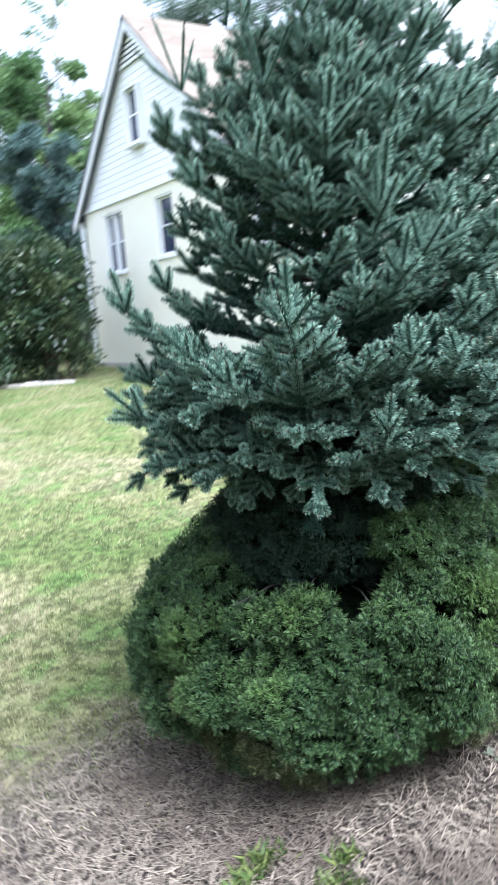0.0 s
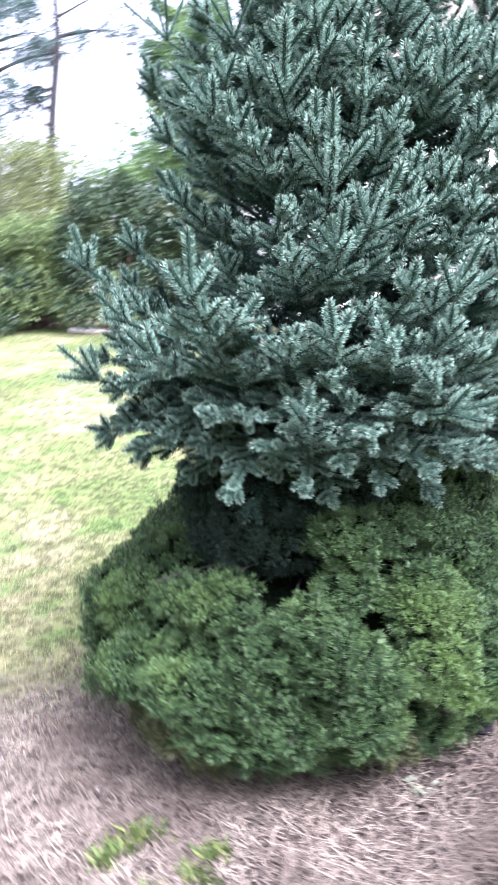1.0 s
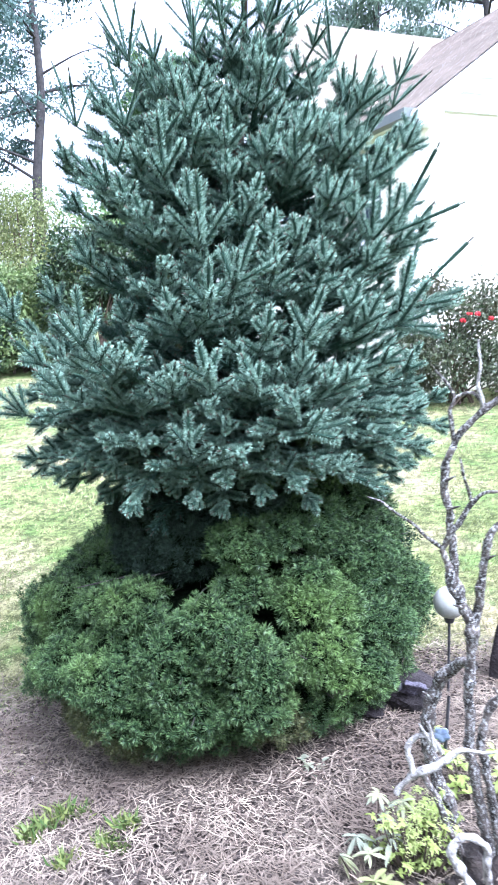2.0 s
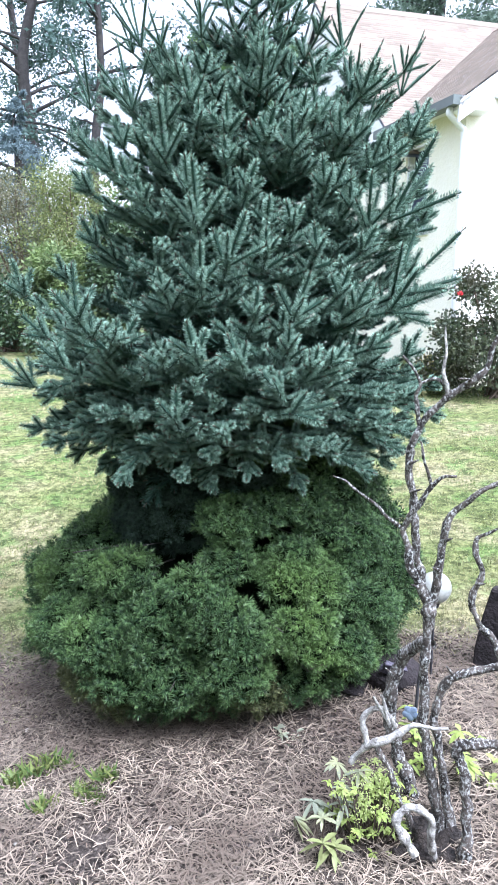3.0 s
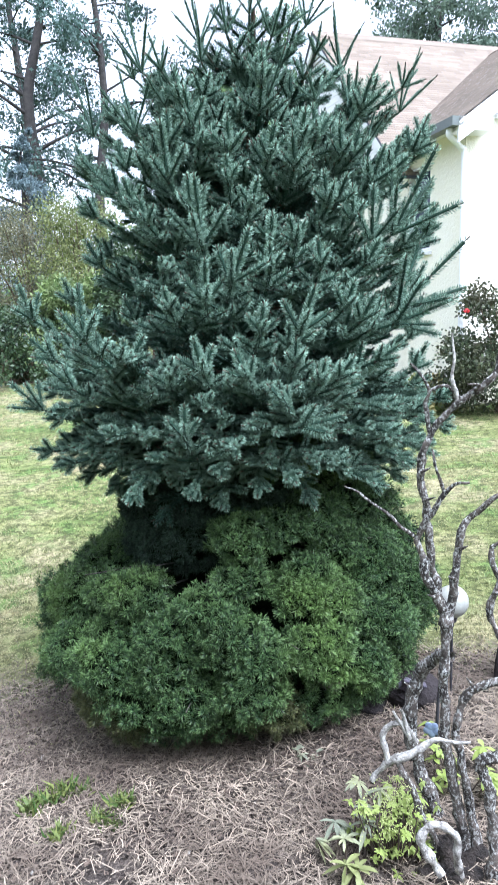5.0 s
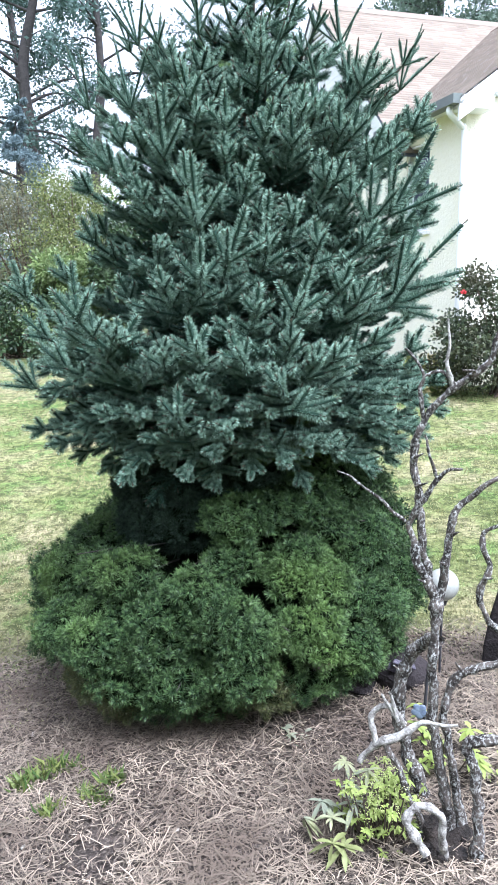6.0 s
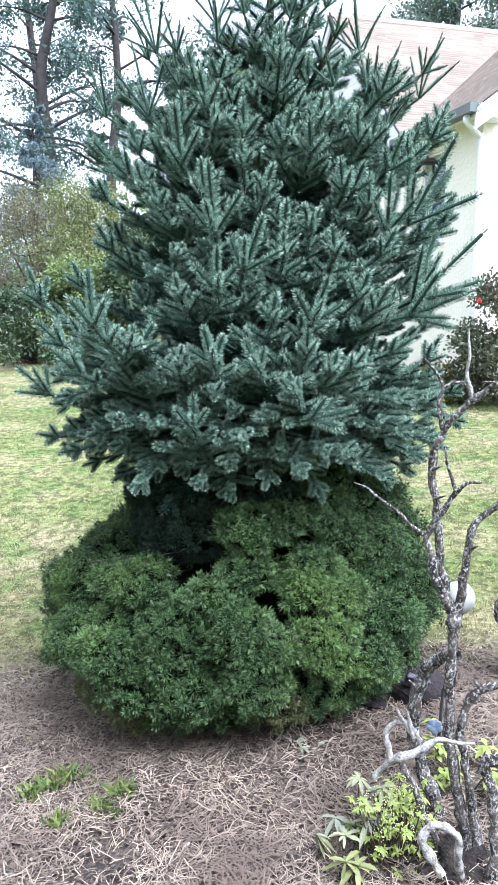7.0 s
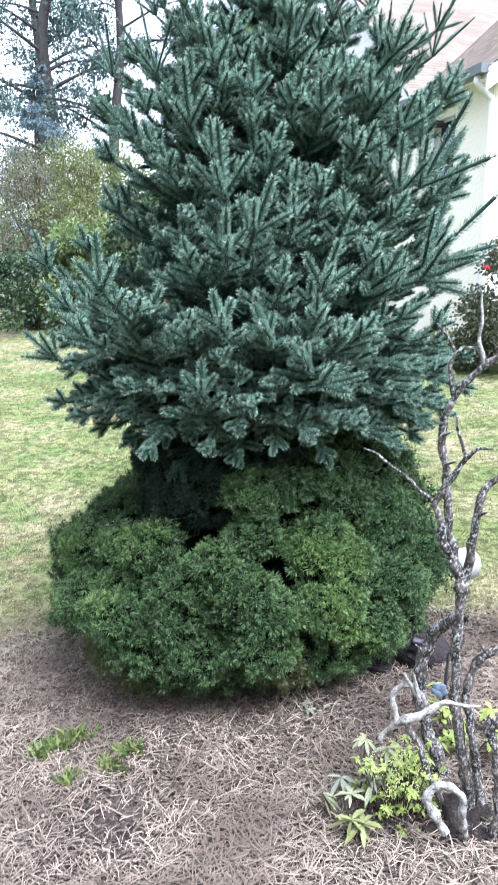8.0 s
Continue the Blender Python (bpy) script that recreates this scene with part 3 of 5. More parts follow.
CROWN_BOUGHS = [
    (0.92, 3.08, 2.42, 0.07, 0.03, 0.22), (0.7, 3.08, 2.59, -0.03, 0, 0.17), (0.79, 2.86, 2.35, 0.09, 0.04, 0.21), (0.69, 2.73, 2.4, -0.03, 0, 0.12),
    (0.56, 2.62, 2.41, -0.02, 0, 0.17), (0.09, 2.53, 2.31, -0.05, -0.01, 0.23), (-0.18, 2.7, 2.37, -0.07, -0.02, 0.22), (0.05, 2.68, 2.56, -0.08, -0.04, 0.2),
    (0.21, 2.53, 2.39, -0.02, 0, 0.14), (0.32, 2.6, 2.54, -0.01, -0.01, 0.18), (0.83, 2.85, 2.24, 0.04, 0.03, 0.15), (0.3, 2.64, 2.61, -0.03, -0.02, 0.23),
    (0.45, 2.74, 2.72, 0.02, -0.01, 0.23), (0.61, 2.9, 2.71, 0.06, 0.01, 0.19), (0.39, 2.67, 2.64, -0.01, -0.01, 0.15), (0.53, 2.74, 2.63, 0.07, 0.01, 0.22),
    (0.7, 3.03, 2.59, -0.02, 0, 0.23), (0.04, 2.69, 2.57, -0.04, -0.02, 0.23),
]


def build_conifer():
    rng = np.random.default_rng(21)
    tree = empty("spruce_tree", "blue-green spruce rising from its own dense dwarf skirt", "tree", (0, 0, 0))
    base = float(ground_z(*TREE))
    trunk = [(TREE[0], TREE[1], base - 0.05, 0.062), (TREE[0] + 0.01, TREE[1] - 0.01, 0.6, 0.05), (TREE[0] + 0.03, TREE[1] - 0.02, 1.3, 0.042), (TREE[0] + 0.1, TREE[1] - 0.05, 2.1, 0.03), (TREE[0] + 0.19, TREE[1] - 0.18, 2.6, 0.015), (TREE[0] + 0.23, TREE[1] - 0.27, 2.75, 0.007)]
    line = smooth_path(trunk, 8)
    part("trunk", tube_arrays([line], 10, 0.06, rng), M_BARK, tree, smooth=True)

    def on_trunk(z):
        return tuple(np.interp(z, line[:, 2], line[:, k]) for k in (0, 1)) + (z,)

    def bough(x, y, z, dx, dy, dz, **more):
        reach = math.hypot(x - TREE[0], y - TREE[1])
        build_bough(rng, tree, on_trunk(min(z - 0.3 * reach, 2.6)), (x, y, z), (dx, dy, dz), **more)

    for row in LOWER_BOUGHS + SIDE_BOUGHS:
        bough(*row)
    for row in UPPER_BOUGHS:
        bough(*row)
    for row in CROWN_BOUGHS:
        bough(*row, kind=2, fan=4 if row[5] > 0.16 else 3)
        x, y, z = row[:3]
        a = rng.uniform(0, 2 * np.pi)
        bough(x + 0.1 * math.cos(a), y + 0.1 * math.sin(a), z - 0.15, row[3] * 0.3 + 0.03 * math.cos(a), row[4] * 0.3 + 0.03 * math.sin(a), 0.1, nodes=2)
    # the lowest tiers: shoots held level or hanging over the waist
    for tier, (z, count, reach, rise) in enumerate(((1.08, 15, 0.64, -0.6), (1.14, 17, 0.74, -0.35), (1.22, 16, 0.77, 0.0), (1.31, 15, 0.77, 0.3), (1.42, 11, 0.74, 0.5))):
        for k in range(count):
            a = radians(-192 + 212 * (k + 0.5 * (tier % 2) + rng.uniform(-0.25, 0.25)) / count)
            out = np.array([math.cos(a), math.sin(a), 0.0])
            r = reach * rng.uniform(0.86, 1.06)
            hz = z + rng.uniform(-0.05, 0.05)
            d = unit(out + UP * (rise + rng.uniform(-0.2, 0.3)) + rng.normal(0, 0.2, 3)) * rng.uniform(0.06, 0.085)
            build_bough(rng, tree, on_trunk(hz + 0.02), (TREE[0] + 0.06 + r * out[0], TREE[1] + r * out[1], hz), d, fan=3, nodes=2, droop=0.15 if tier == 0 else 0.0)
    # fillers a little within the outline, which is broad up to the crown
    for k in range(50):
        a = radians(-215 + 255 * ((k * 0.618) % 1.0))
        z = 1.36 + 1.22 * (k + 0.5) / 50
        flank = abs(math.sin(a + 1.19))
        r = np.interp(z, [1.36, 1.7, 2.1, 2.4, 2.6], [0.7, 0.7, 0.7, 0.66, 0.48]) * (0.84 + 0.16 * flank) * (0.82 if math.cos(a) < -0.9 and z > 1.65 else 1.0) * rng.uniform(0.9, 1.05)
        out = np.array([math.cos(a), math.sin(a), 0.0])
        d = unit(out * 0.5 + UP * rng.uniform(0.6, 1.3)) * rng.uniform(0.085, 0.125)
        lean = np.interp(z, [1.4, 2.0, 2.5], [0.05, 0.1, 0.15])
        build_bough(rng, tree, on_trunk(z - 0.28), (TREE[0] + lean + r * out[0], TREE[1] + r * out[1], z), d, kind=2 if z > 2.45 else 0)
    # the waist under the crown, its shade painted by the dim kind-1 needles
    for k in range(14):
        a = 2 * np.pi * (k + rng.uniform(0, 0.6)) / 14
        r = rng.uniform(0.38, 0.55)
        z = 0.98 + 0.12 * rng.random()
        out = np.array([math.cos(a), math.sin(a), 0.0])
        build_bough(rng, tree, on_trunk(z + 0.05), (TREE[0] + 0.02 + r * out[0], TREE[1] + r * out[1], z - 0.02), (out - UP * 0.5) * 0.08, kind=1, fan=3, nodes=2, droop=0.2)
    # the far side, and inner whorls that close the crown with shade-toned needles
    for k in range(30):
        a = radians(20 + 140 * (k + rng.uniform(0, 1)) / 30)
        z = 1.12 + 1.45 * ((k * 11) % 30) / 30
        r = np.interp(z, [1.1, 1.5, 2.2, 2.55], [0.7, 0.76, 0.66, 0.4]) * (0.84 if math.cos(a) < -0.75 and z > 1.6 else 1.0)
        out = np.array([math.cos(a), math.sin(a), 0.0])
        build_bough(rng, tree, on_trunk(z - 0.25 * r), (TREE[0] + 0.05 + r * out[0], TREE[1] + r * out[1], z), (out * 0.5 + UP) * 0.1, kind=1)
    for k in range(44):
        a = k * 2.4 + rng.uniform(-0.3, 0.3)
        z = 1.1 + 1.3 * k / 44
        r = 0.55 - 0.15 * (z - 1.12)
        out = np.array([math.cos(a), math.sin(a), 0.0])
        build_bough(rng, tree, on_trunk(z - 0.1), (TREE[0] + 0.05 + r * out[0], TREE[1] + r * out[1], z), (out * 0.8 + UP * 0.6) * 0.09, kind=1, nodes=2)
    return tree


spruce = build_conifer()


def skirt_radius(h, turn=0.0):
    """Radius of the dense skirt at a height above the soil; one flank reaches higher than the other."""
    low = np.interp(h, [0.04, 0.12, 0.25, 0.4, 0.52, 0.62, 0.75, 0.9, 1.05], [0.62, 0.76, 0.84, 0.85, 0.8, 0.68, 0.52, 0.4, 0.3])
    high = np.interp(h, [0.04, 0.12, 0.25, 0.4, 0.57, 0.8, 0.95, 1.05], [0.68, 0.8, 0.85, 0.82, 0.73, 0.63, 0.57, 0.45])
    k = min(1.0, max(0.0, 0.62 + 0.9 * math.cos(turn - 0.2)))
    return low * (1 - k) + high * k


def build_skirt(tree):
    """The dwarf skirt: many rounded cushions of short soft tufts over twigs and a near-black shade core."""
    rng = np.random.default_rng(31)
    cx, cy = 0.23, 3.03
    base = float(ground_z(cx, cy))
    flat = np.array([1, 1, 0.74])
    lobes, shade_lobes = [], set()
    for h, n in ((0.1, 22), (0.22, 22), (0.34, 22), (0.46, 21), (0.58, 20), (0.7, 18), (0.82, 15), (0.94, 12), (1.05, 8)):
        for k in range(n):
            a = 2 * np.pi * (k + 0.5 * (int(h * 10) % 2) + rng.uniform(-0.32, 0.32)) / n
            hh = h + rng.uniform(-0.05, 0.05) + 0.08 * math.cos(a) * h
            turn = math.atan2(math.sin(a), math.cos(a))
            if 0.6 < hh < 0.74 and -1.72 < turn < -1.5:
                continue
            lr = rng.uniform(0.1, 0.16)
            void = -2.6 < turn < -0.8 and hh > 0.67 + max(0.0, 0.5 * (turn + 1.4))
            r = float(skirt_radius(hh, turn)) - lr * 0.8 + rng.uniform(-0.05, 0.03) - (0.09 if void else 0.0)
            # lobes in the recess get the shade-toned needles
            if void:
                shade_lobes.add(len(lobes))
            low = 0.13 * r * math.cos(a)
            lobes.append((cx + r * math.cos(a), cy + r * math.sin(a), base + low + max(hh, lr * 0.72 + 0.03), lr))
    # inner lobes that fill the recess, in the same darkened needles
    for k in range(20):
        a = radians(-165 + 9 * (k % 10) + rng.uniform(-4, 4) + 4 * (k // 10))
        shade_lobes.add(len(lobes))
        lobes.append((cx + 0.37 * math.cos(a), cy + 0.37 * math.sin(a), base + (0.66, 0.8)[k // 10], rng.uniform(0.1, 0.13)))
    centre = np.array([cx, cy, base + 0.4])
    cs = np.array([l[:3] for l in lobes])
    rs = np.array([l[3] for l in lobes])
    wood, heart = [], bmesh.new()
    for i, (x, y, z, r) in enumerate(lobes):
        near = y < 3.2
        n = int(4 * np.pi * r * r / (0.033**2 if near else 0.04**2))
        k = np.arange(n) + 0.5
        pol, az = np.arccos(1 - 2 * k / n), k * 2.39996
        d = np.stack([np.sin(pol) * np.cos(az), np.sin(pol) * np.sin(az), np.cos(pol)], 1) + rng.normal(0, 0.12, (n, 3))
        d /= np.linalg.norm(d, axis=1)[:, None]
        c = np.array([x, y, z])
        out = unit(c - centre)
        d = d[(d @ out > -0.35)]
        lump = 1 + 0.14 * np.sin(11 * d[:, 0] + i) * np.sin(9 * d[:, 1] + 2 * i) * np.sin(10 * d[:, 2]) + rng.normal(0, 0.075, len(d))
        p = c + d * flat * (r * lump)[:, None]
        gap = np.linalg.norm((p[:, None] - cs[None]) / flat, axis=2) / rs[None]
        gap[:, i] = 9.0
        keep = (gap.min(1) > 0.86) & ((d[:, 2] > -0.3) | (rng.random(len(d)) < 0.4)) & (p[:, 2] > base + 0.03 + 0.13 * (p[:, 0] - cx))
        p, d = p[keep], d[keep]
        if len(p) < 5:
            continue
        way = d + rng.normal(0, 0.22, d.shape) + np.array([0, 0, 0.2])
        shoots = [(a - unit(w) * 0.03, w, rng.uniform(0.019, 0.03), 0 if near else 1) for a, w in zip(p, way)]
        tagged(part("foliage_clump", needle_mesh(shoots, DWARF, rng, 3), M_SKIRT_SHADE if i in shade_lobes else M_SKIRT_OLD if z - base < 0.26 and rng.random() < 0.26 else M_SKIRT, tree), kind="stuff")
        # near-black lobe cores, seen as shade where tufts leave gaps
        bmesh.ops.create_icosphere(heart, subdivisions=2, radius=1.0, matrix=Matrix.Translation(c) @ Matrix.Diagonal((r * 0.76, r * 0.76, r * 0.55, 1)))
        for _ in range(3):
            w = c + rng.normal(0, 0.06, 3)
            wood.append(smooth_path([(cx, cy, base + 0.15 + 0.5 * rng.random(), 0.009), (*(0.5 * (w + np.array([cx, cy, z - 0.05]))), 0.005), (*w, 0.002)], 3))
    for _ in range(18):
        a = rng.uniform(-2.6, -0.6)
        h = rng.uniform(0.62, 1.05)
        q = np.array([cx + 0.3 * math.cos(a) * rng.uniform(0.3, 1), cy + 0.3 * math.sin(a) * rng.uniform(0.3, 1), base + h])
        e = q + np.array([math.cos(a), math.sin(a), 0.1]) * rng.uniform(0.06, 0.18) + rng.normal(0, 0.06, 3)
        wood.append([(*q, 0.003), (*((q + e) / 2 + rng.normal(0, 0.015, 3)), 0.0022), (*e, 0.001)])
    tagged(part("twig_tangle", tube_arrays(wood, 4), M_DEADTWIG, tree), kind="stuff")
    # closed near-black core that stands in for the shade between the tufts
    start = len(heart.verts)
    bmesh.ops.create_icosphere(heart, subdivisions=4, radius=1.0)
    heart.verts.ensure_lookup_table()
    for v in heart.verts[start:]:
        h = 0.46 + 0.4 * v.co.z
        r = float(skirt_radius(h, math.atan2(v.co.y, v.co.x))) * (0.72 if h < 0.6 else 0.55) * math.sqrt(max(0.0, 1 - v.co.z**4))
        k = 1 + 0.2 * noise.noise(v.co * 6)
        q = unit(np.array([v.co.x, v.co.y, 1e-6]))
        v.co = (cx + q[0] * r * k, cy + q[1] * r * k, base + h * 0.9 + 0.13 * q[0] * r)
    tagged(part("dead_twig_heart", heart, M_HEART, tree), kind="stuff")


M_DEADTWIG = mottled("dead_twig_bark", (0.015, 0.013, 0.011), (0.06, 0.052, 0.044), 40, 200, 0.9, 0.001)
# near-black: the skirt's inner shade put into colour
M_HEART = mottled("shade_core_black", (0.003, 0.006, 0.003), (0.012, 0.018, 0.009), 60, 200, 1.0, 0.03, spec=0.0)
build_skirt(spruce)

# ---- the house: x along the ridge, y along the gable, origin at the wing's near corner ----
HOUSE = Matrix(((0.80, -0.60, 0, 0.535), (0.60, 0.80, 0, 10.3), (0, 0, 1, 0), (0, 0, 0, 1)))
EAVE, RIDGE, WING_EAVE, WING_PITCH = 3.96, 6.78, 4.17, 0.72
GY0, GY1 = 1.6, 7.8
GMID = (GY0 + GY1) / 2
LONG, WING_W = 9.5, 6.4


def wall_with_holes(bm, length, z0, z1, thick, holes, to3):
    """A wall panel of real thickness with openings cut through it; to3 maps (s, z, depth) to a place."""
    ss = sorted({0.0, length, *(h[0] for h in holes), *(h[1] for h in holes)})
    zs = sorted({z0, z1, *(h[2] for h in holes), *(h[3] for h in holes)})
    def hollow(i, j):
        s, z = (ss[i] + ss[i + 1]) / 2, (zs[j] + zs[j + 1]) / 2
        return any(h[0] < s < h[1] and h[2] < z < h[3] for h in holes)
    def quad(*p):
        bm.faces.new([bm.verts.new(to3(*q)) for q in p])
    for i in range(len(ss) - 1):
        for j in range(len(zs) - 1):
            if hollow(i, j):
                continue
            a, b, c, d = ss[i], ss[i + 1], zs[j], zs[j + 1]
            quad((a, c, 0), (b, c, 0), (b, d, 0), (a, d, 0))
            quad((a, c, thick), (a, d, thick), (b, d, thick), (b, c, thick))
    for s0, s1, c, d in holes:
        quad((s0, c, 0), (s0, d, 0), (s0, d, thick), (s0, c, thick))
        quad((s1, c, 0), (s1, c, thick), (s1, d, thick), (s1, d, 0))
        quad((s0, c, 0), (s0, c, thick), (s1, c, thick), (s1, c, 0))
        quad((s0, d, 0), (s1, d, 0), (s1, d, thick), (s0, d, thick))
    bmesh.ops.recalc_face_normals(bm, faces=bm.faces)
    return bm


def sash_window(house, x_out, y0, y1, z0, z1, mullion=False):
    """A white double-hung window in a wall that faces -x: frame, sill, sashes and panes."""
    win = new("window")
    win.parent, win.location = house, (x_out, y0, z0)
    w, h = y1 - y0, z1 - z0
    bm = bmesh.new()
    f = 0.035
    for a, b in (((-0.03, 0, 0), (0.09, f, h)), ((-0.03, w - f, 0), (0.09, w, h)), ((-0.03, f, h - f), (0.09, w - f, h)), ((-0.03, f, 0), (0.09, w - f, f))):
        box(bm, a, b, 0.006)
    part("window_frame", bm, M_TRIM, win)
    bm = box(bmesh.new(), (-0.09, -0.06, -0.06), (0.05, w + 0.06, -0.002), 0.01)
    part("window_sill", bm, M_TRIM, win)
    bays = [(f, w / 2 - 0.035), (w / 2 + 0.035, w - f)] if mullion else [(f, w - f)]
    if mullion:
        part("mullion", box(bmesh.new(), (-0.025, w / 2 - 0.035, f), (0.09, w / 2 + 0.035, h - f), 0.004), M_TRIM, win)
    for a, b in bays:
        for lo, hi, dx in ((f, h / 2 + 0.02, 0.03), (h / 2 - 0.02, h - f, 0.055)):
            bm, t = bmesh.new(), 0.026
            for p, q in (((dx, a, lo), (dx + 0.03, a + t, hi)), ((dx, b - t, lo), (dx + 0.03, b, hi)), ((dx, a + t, lo), (dx + 0.03, b - t, lo + t)), ((dx, a + t, hi - t), (dx + 0.03, b - t, hi))):
                box(bm, p, q)
            sash = part("sash", bm, M_TRIM, win)
            part("pane", box(bmesh.new(), (dx + 0.012, a + t, lo + t), (dx + 0.018, b - t, hi - t)), M_GLASS, sash)
    part("curtain", box(bmesh.new(), (0.16, f, h * 0.5), (0.18, w - f, h - f)), M_CURTAIN, win)
    return win


def shingle_slope(length, run, rise, courses):
    """A roof slope laid in overlapping courses of tabs; x along the eave, y up the slope."""
    rng = np.random.default_rng(3)
    vs, fs, n = [], [], 0
    for c in range(courses):
        y0, y1 = c / courses, (c + 1.12) / courses
        x = -0.3 * (c % 2) - rng.uniform(0, 0.1)
        while x < length:
            w = rng.uniform(0.2, 0.3)
            a, b = max(0.0, x), min(length, x + w - 0.006)
            if b > a + 0.02:
                t = 0.007 + rng.uniform(0, 0.003)
                q = [(a, y0, t), (b, y0, t), (b, y1, 0.002), (a, y1, 0.002), (a, y0, 0.0), (b, y0, 0.0)]
                vs += [(px, py * run, py * rise + pz) for px, py, pz in q]
                fs += [(n, n + 1, n + 2, n + 3), (n + 4, n + 5, n + 1, n)]
                n += 6
            x += w
    return np.array(vs), np.array(fs)


def build_house():
    house = empty("house", "cream stucco cape house with white gable siding and tan shingles", "house", m=HOUSE)
    # gable end, facing -x, and the wing's side in the same plane
    holes = [(5.98 - GY0, 6.83 - GY0, 2.6, 3.76), (3.9 - GY0, 4.55 - GY0, 2.72, 3.76)]
    part("wall", wall_with_holes(bmesh.new(), GY1 - GY0, -0.3, EAVE, 0.2, holes, lambda s, z, d: (d, GY0 + s, z)), M_STUCCO, house)
    part("wall", wall_with_holes(bmesh.new(), GY0, -0.3, WING_EAVE - 0.05, 0.2, [(0.86, 1.5, 2.62, 3.8)], lambda s, z, d: (d, s - 0.003 if s > 1 else s, z)), M_STUCCO, house)
    sash_window(house, 0.045, 5.98, 6.83, 2.6, 3.76, True)
    sash_window(house, 0.045, 3.9, 4.55, 2.72, 3.76)
    sash_window(house, 0.045, 0.86, 1.5, 2.62, 3.8)
    # front of the wing, facing -y, and the remaining walls
    part("wall", box(bmesh.new(), (0.003, -0.004, -0.3), (WING_W, 0.2, WING_EAVE)), M_STUCCO, house)
    part("wall", box(bmesh.new(), (WING_W - 0.2, 0.203, -0.3), (WING_W, GY0, WING_EAVE)), M_STUCCO, house)
    part("wall", box(bmesh.new(), (WING_W, GY0, -0.3), (LONG, GY0 + 0.2, EAVE)), M_STUCCO, house)
    part("wall", box(bmesh.new(), (0.203, GY1 - 0.2, -0.3), (LONG, GY1, EAVE)), M_STUCCO, house)
    part("wall", box(bmesh.new(), (LONG - 0.2, GY0 + 0.203, -0.3), (LONG, GY1 - 0.203, EAVE)), M_STUCCO, house)
    # clapboards of the main gable, each board lapping the one below
    half, slope = (GY1 - GY0) / 2, (RIDGE - EAVE) / ((GY1 - GY0) / 2)
    z, k = EAVE, 0
    gable = part("gable_wall", gable_panel(), M_WHITE, house)
    while z < RIDGE - 0.25:
        zt = min(z + 0.115, RIDGE - 0.2)
        w0, w1 = half - (z - EAVE) / slope, half - (zt - EAVE) / slope
        gaps = [(4.58, 5.14)] if 4.68 < (z + zt) / 2 < 5.74 else []
        spans = [(GMID - w0, GMID + w0, GMID - w1, GMID + w1)]
        if gaps:
            g0, g1 = gaps[0]
            spans = [(GMID - w0, g0, GMID - w1, g0), (g1, GMID + w0, g1, GMID + w1)]
        for a, b, c, d in spans:
            bm = bmesh.new()
            p = [(-0.03, a, z), (-0.03, b, z), (-0.022, d, zt), (-0.022, c, zt), (-0.018, a, z), (-0.018, b, z)]
            v = [bm.verts.new(q) for q in p]
            bm.faces.new((v[0], v[3], v[2], v[1]))
            bm.faces.new((v[0], v[1], v[5], v[4]))
            bmesh.ops.recalc_face_normals(bm, faces=bm.faces)
            part("clapboard", bm, M_WHITE, gable)
        z += 0.115
    sash_window(house, -0.1, 4.61, 5.11, 4.74, 5.7)
    # louvred vent under the peak
    vent = new("gable_vent")
    vent.parent = house
    part("vent_back", box(bmesh.new(), (-0.05, GMID - 0.42, 6.07), (-0.04, GMID + 0.42, 6.48)), M_DARK, vent)
    for i in range(7):
        zz = 6.07 + 0.085 * i
        w = (RIDGE - 0.12 - zz) / slope - 0.06
        part("slat", box(bmesh.new(), (-0.085, GMID - w, zz), (-0.055, GMID + w, zz + 0.05), 0.004), M_TRIM, vent)
    # band under the gable and rakes
    part("band_board", box(bmesh.new(), (-0.05, GY0 + 0.02, EAVE - 0.05), (-0.002, GY1 - 0.02, EAVE - 0.004), 0.004), M_TRIM, house)
    for sgn in (-1, 1):
        bm = bmesh.new()
        p0, p1 = Vector((0, GMID + sgn * (half + 0.22), EAVE - 0.22 * slope)), Vector((0, GMID, RIDGE))
        for d0, d1, top in ((-0.2, -0.16, -0.02),):
            q = [(d0, p0.y, p0.z + top), (d1, p0.y, p0.z + top), (d1, p1.y, p1.z + top), (d0, p1.y, p1.z + top)]
            lo = [(a, b, c - 0.17) for a, b, c in q]
            vv = [bm.verts.new(x) for x in q + lo]
            for f in ((0, 1, 2, 3), (7, 6, 5, 4), (0, 4, 5, 1), (1, 5, 6, 2), (2, 6, 7, 3), (3, 7, 4, 0)):
                bm.faces.new([vv[i] for i in f])
        part("rake_board", bm, M_TRIM, house)
        bm = bmesh.new()
        q = [(-0.2, p0.y, p0.z - 0.2), (0.0, p0.y, p0.z - 0.2), (0.0, p1.y, p1.z - 0.2), (-0.2, p1.y, p1.z - 0.2)]
        vv = [bm.verts.new((a, b, c + dz)) for dz in (0.16, 0.19) for a, b, c in q]
        for f in ((0, 1, 2, 3), (7, 6, 5, 4), (0, 4, 5, 1), (1, 5, 6, 2), (2, 6, 7, 3), (3, 7, 4, 0)):
            bm.faces.new([vv[i] for i in f])
        part("soffit", bm, M_TRIM if sgn < 0 else M_DARK, house)
    # main roof
    run, rise = half + 0.3, RIDGE - EAVE + 0.3 * slope
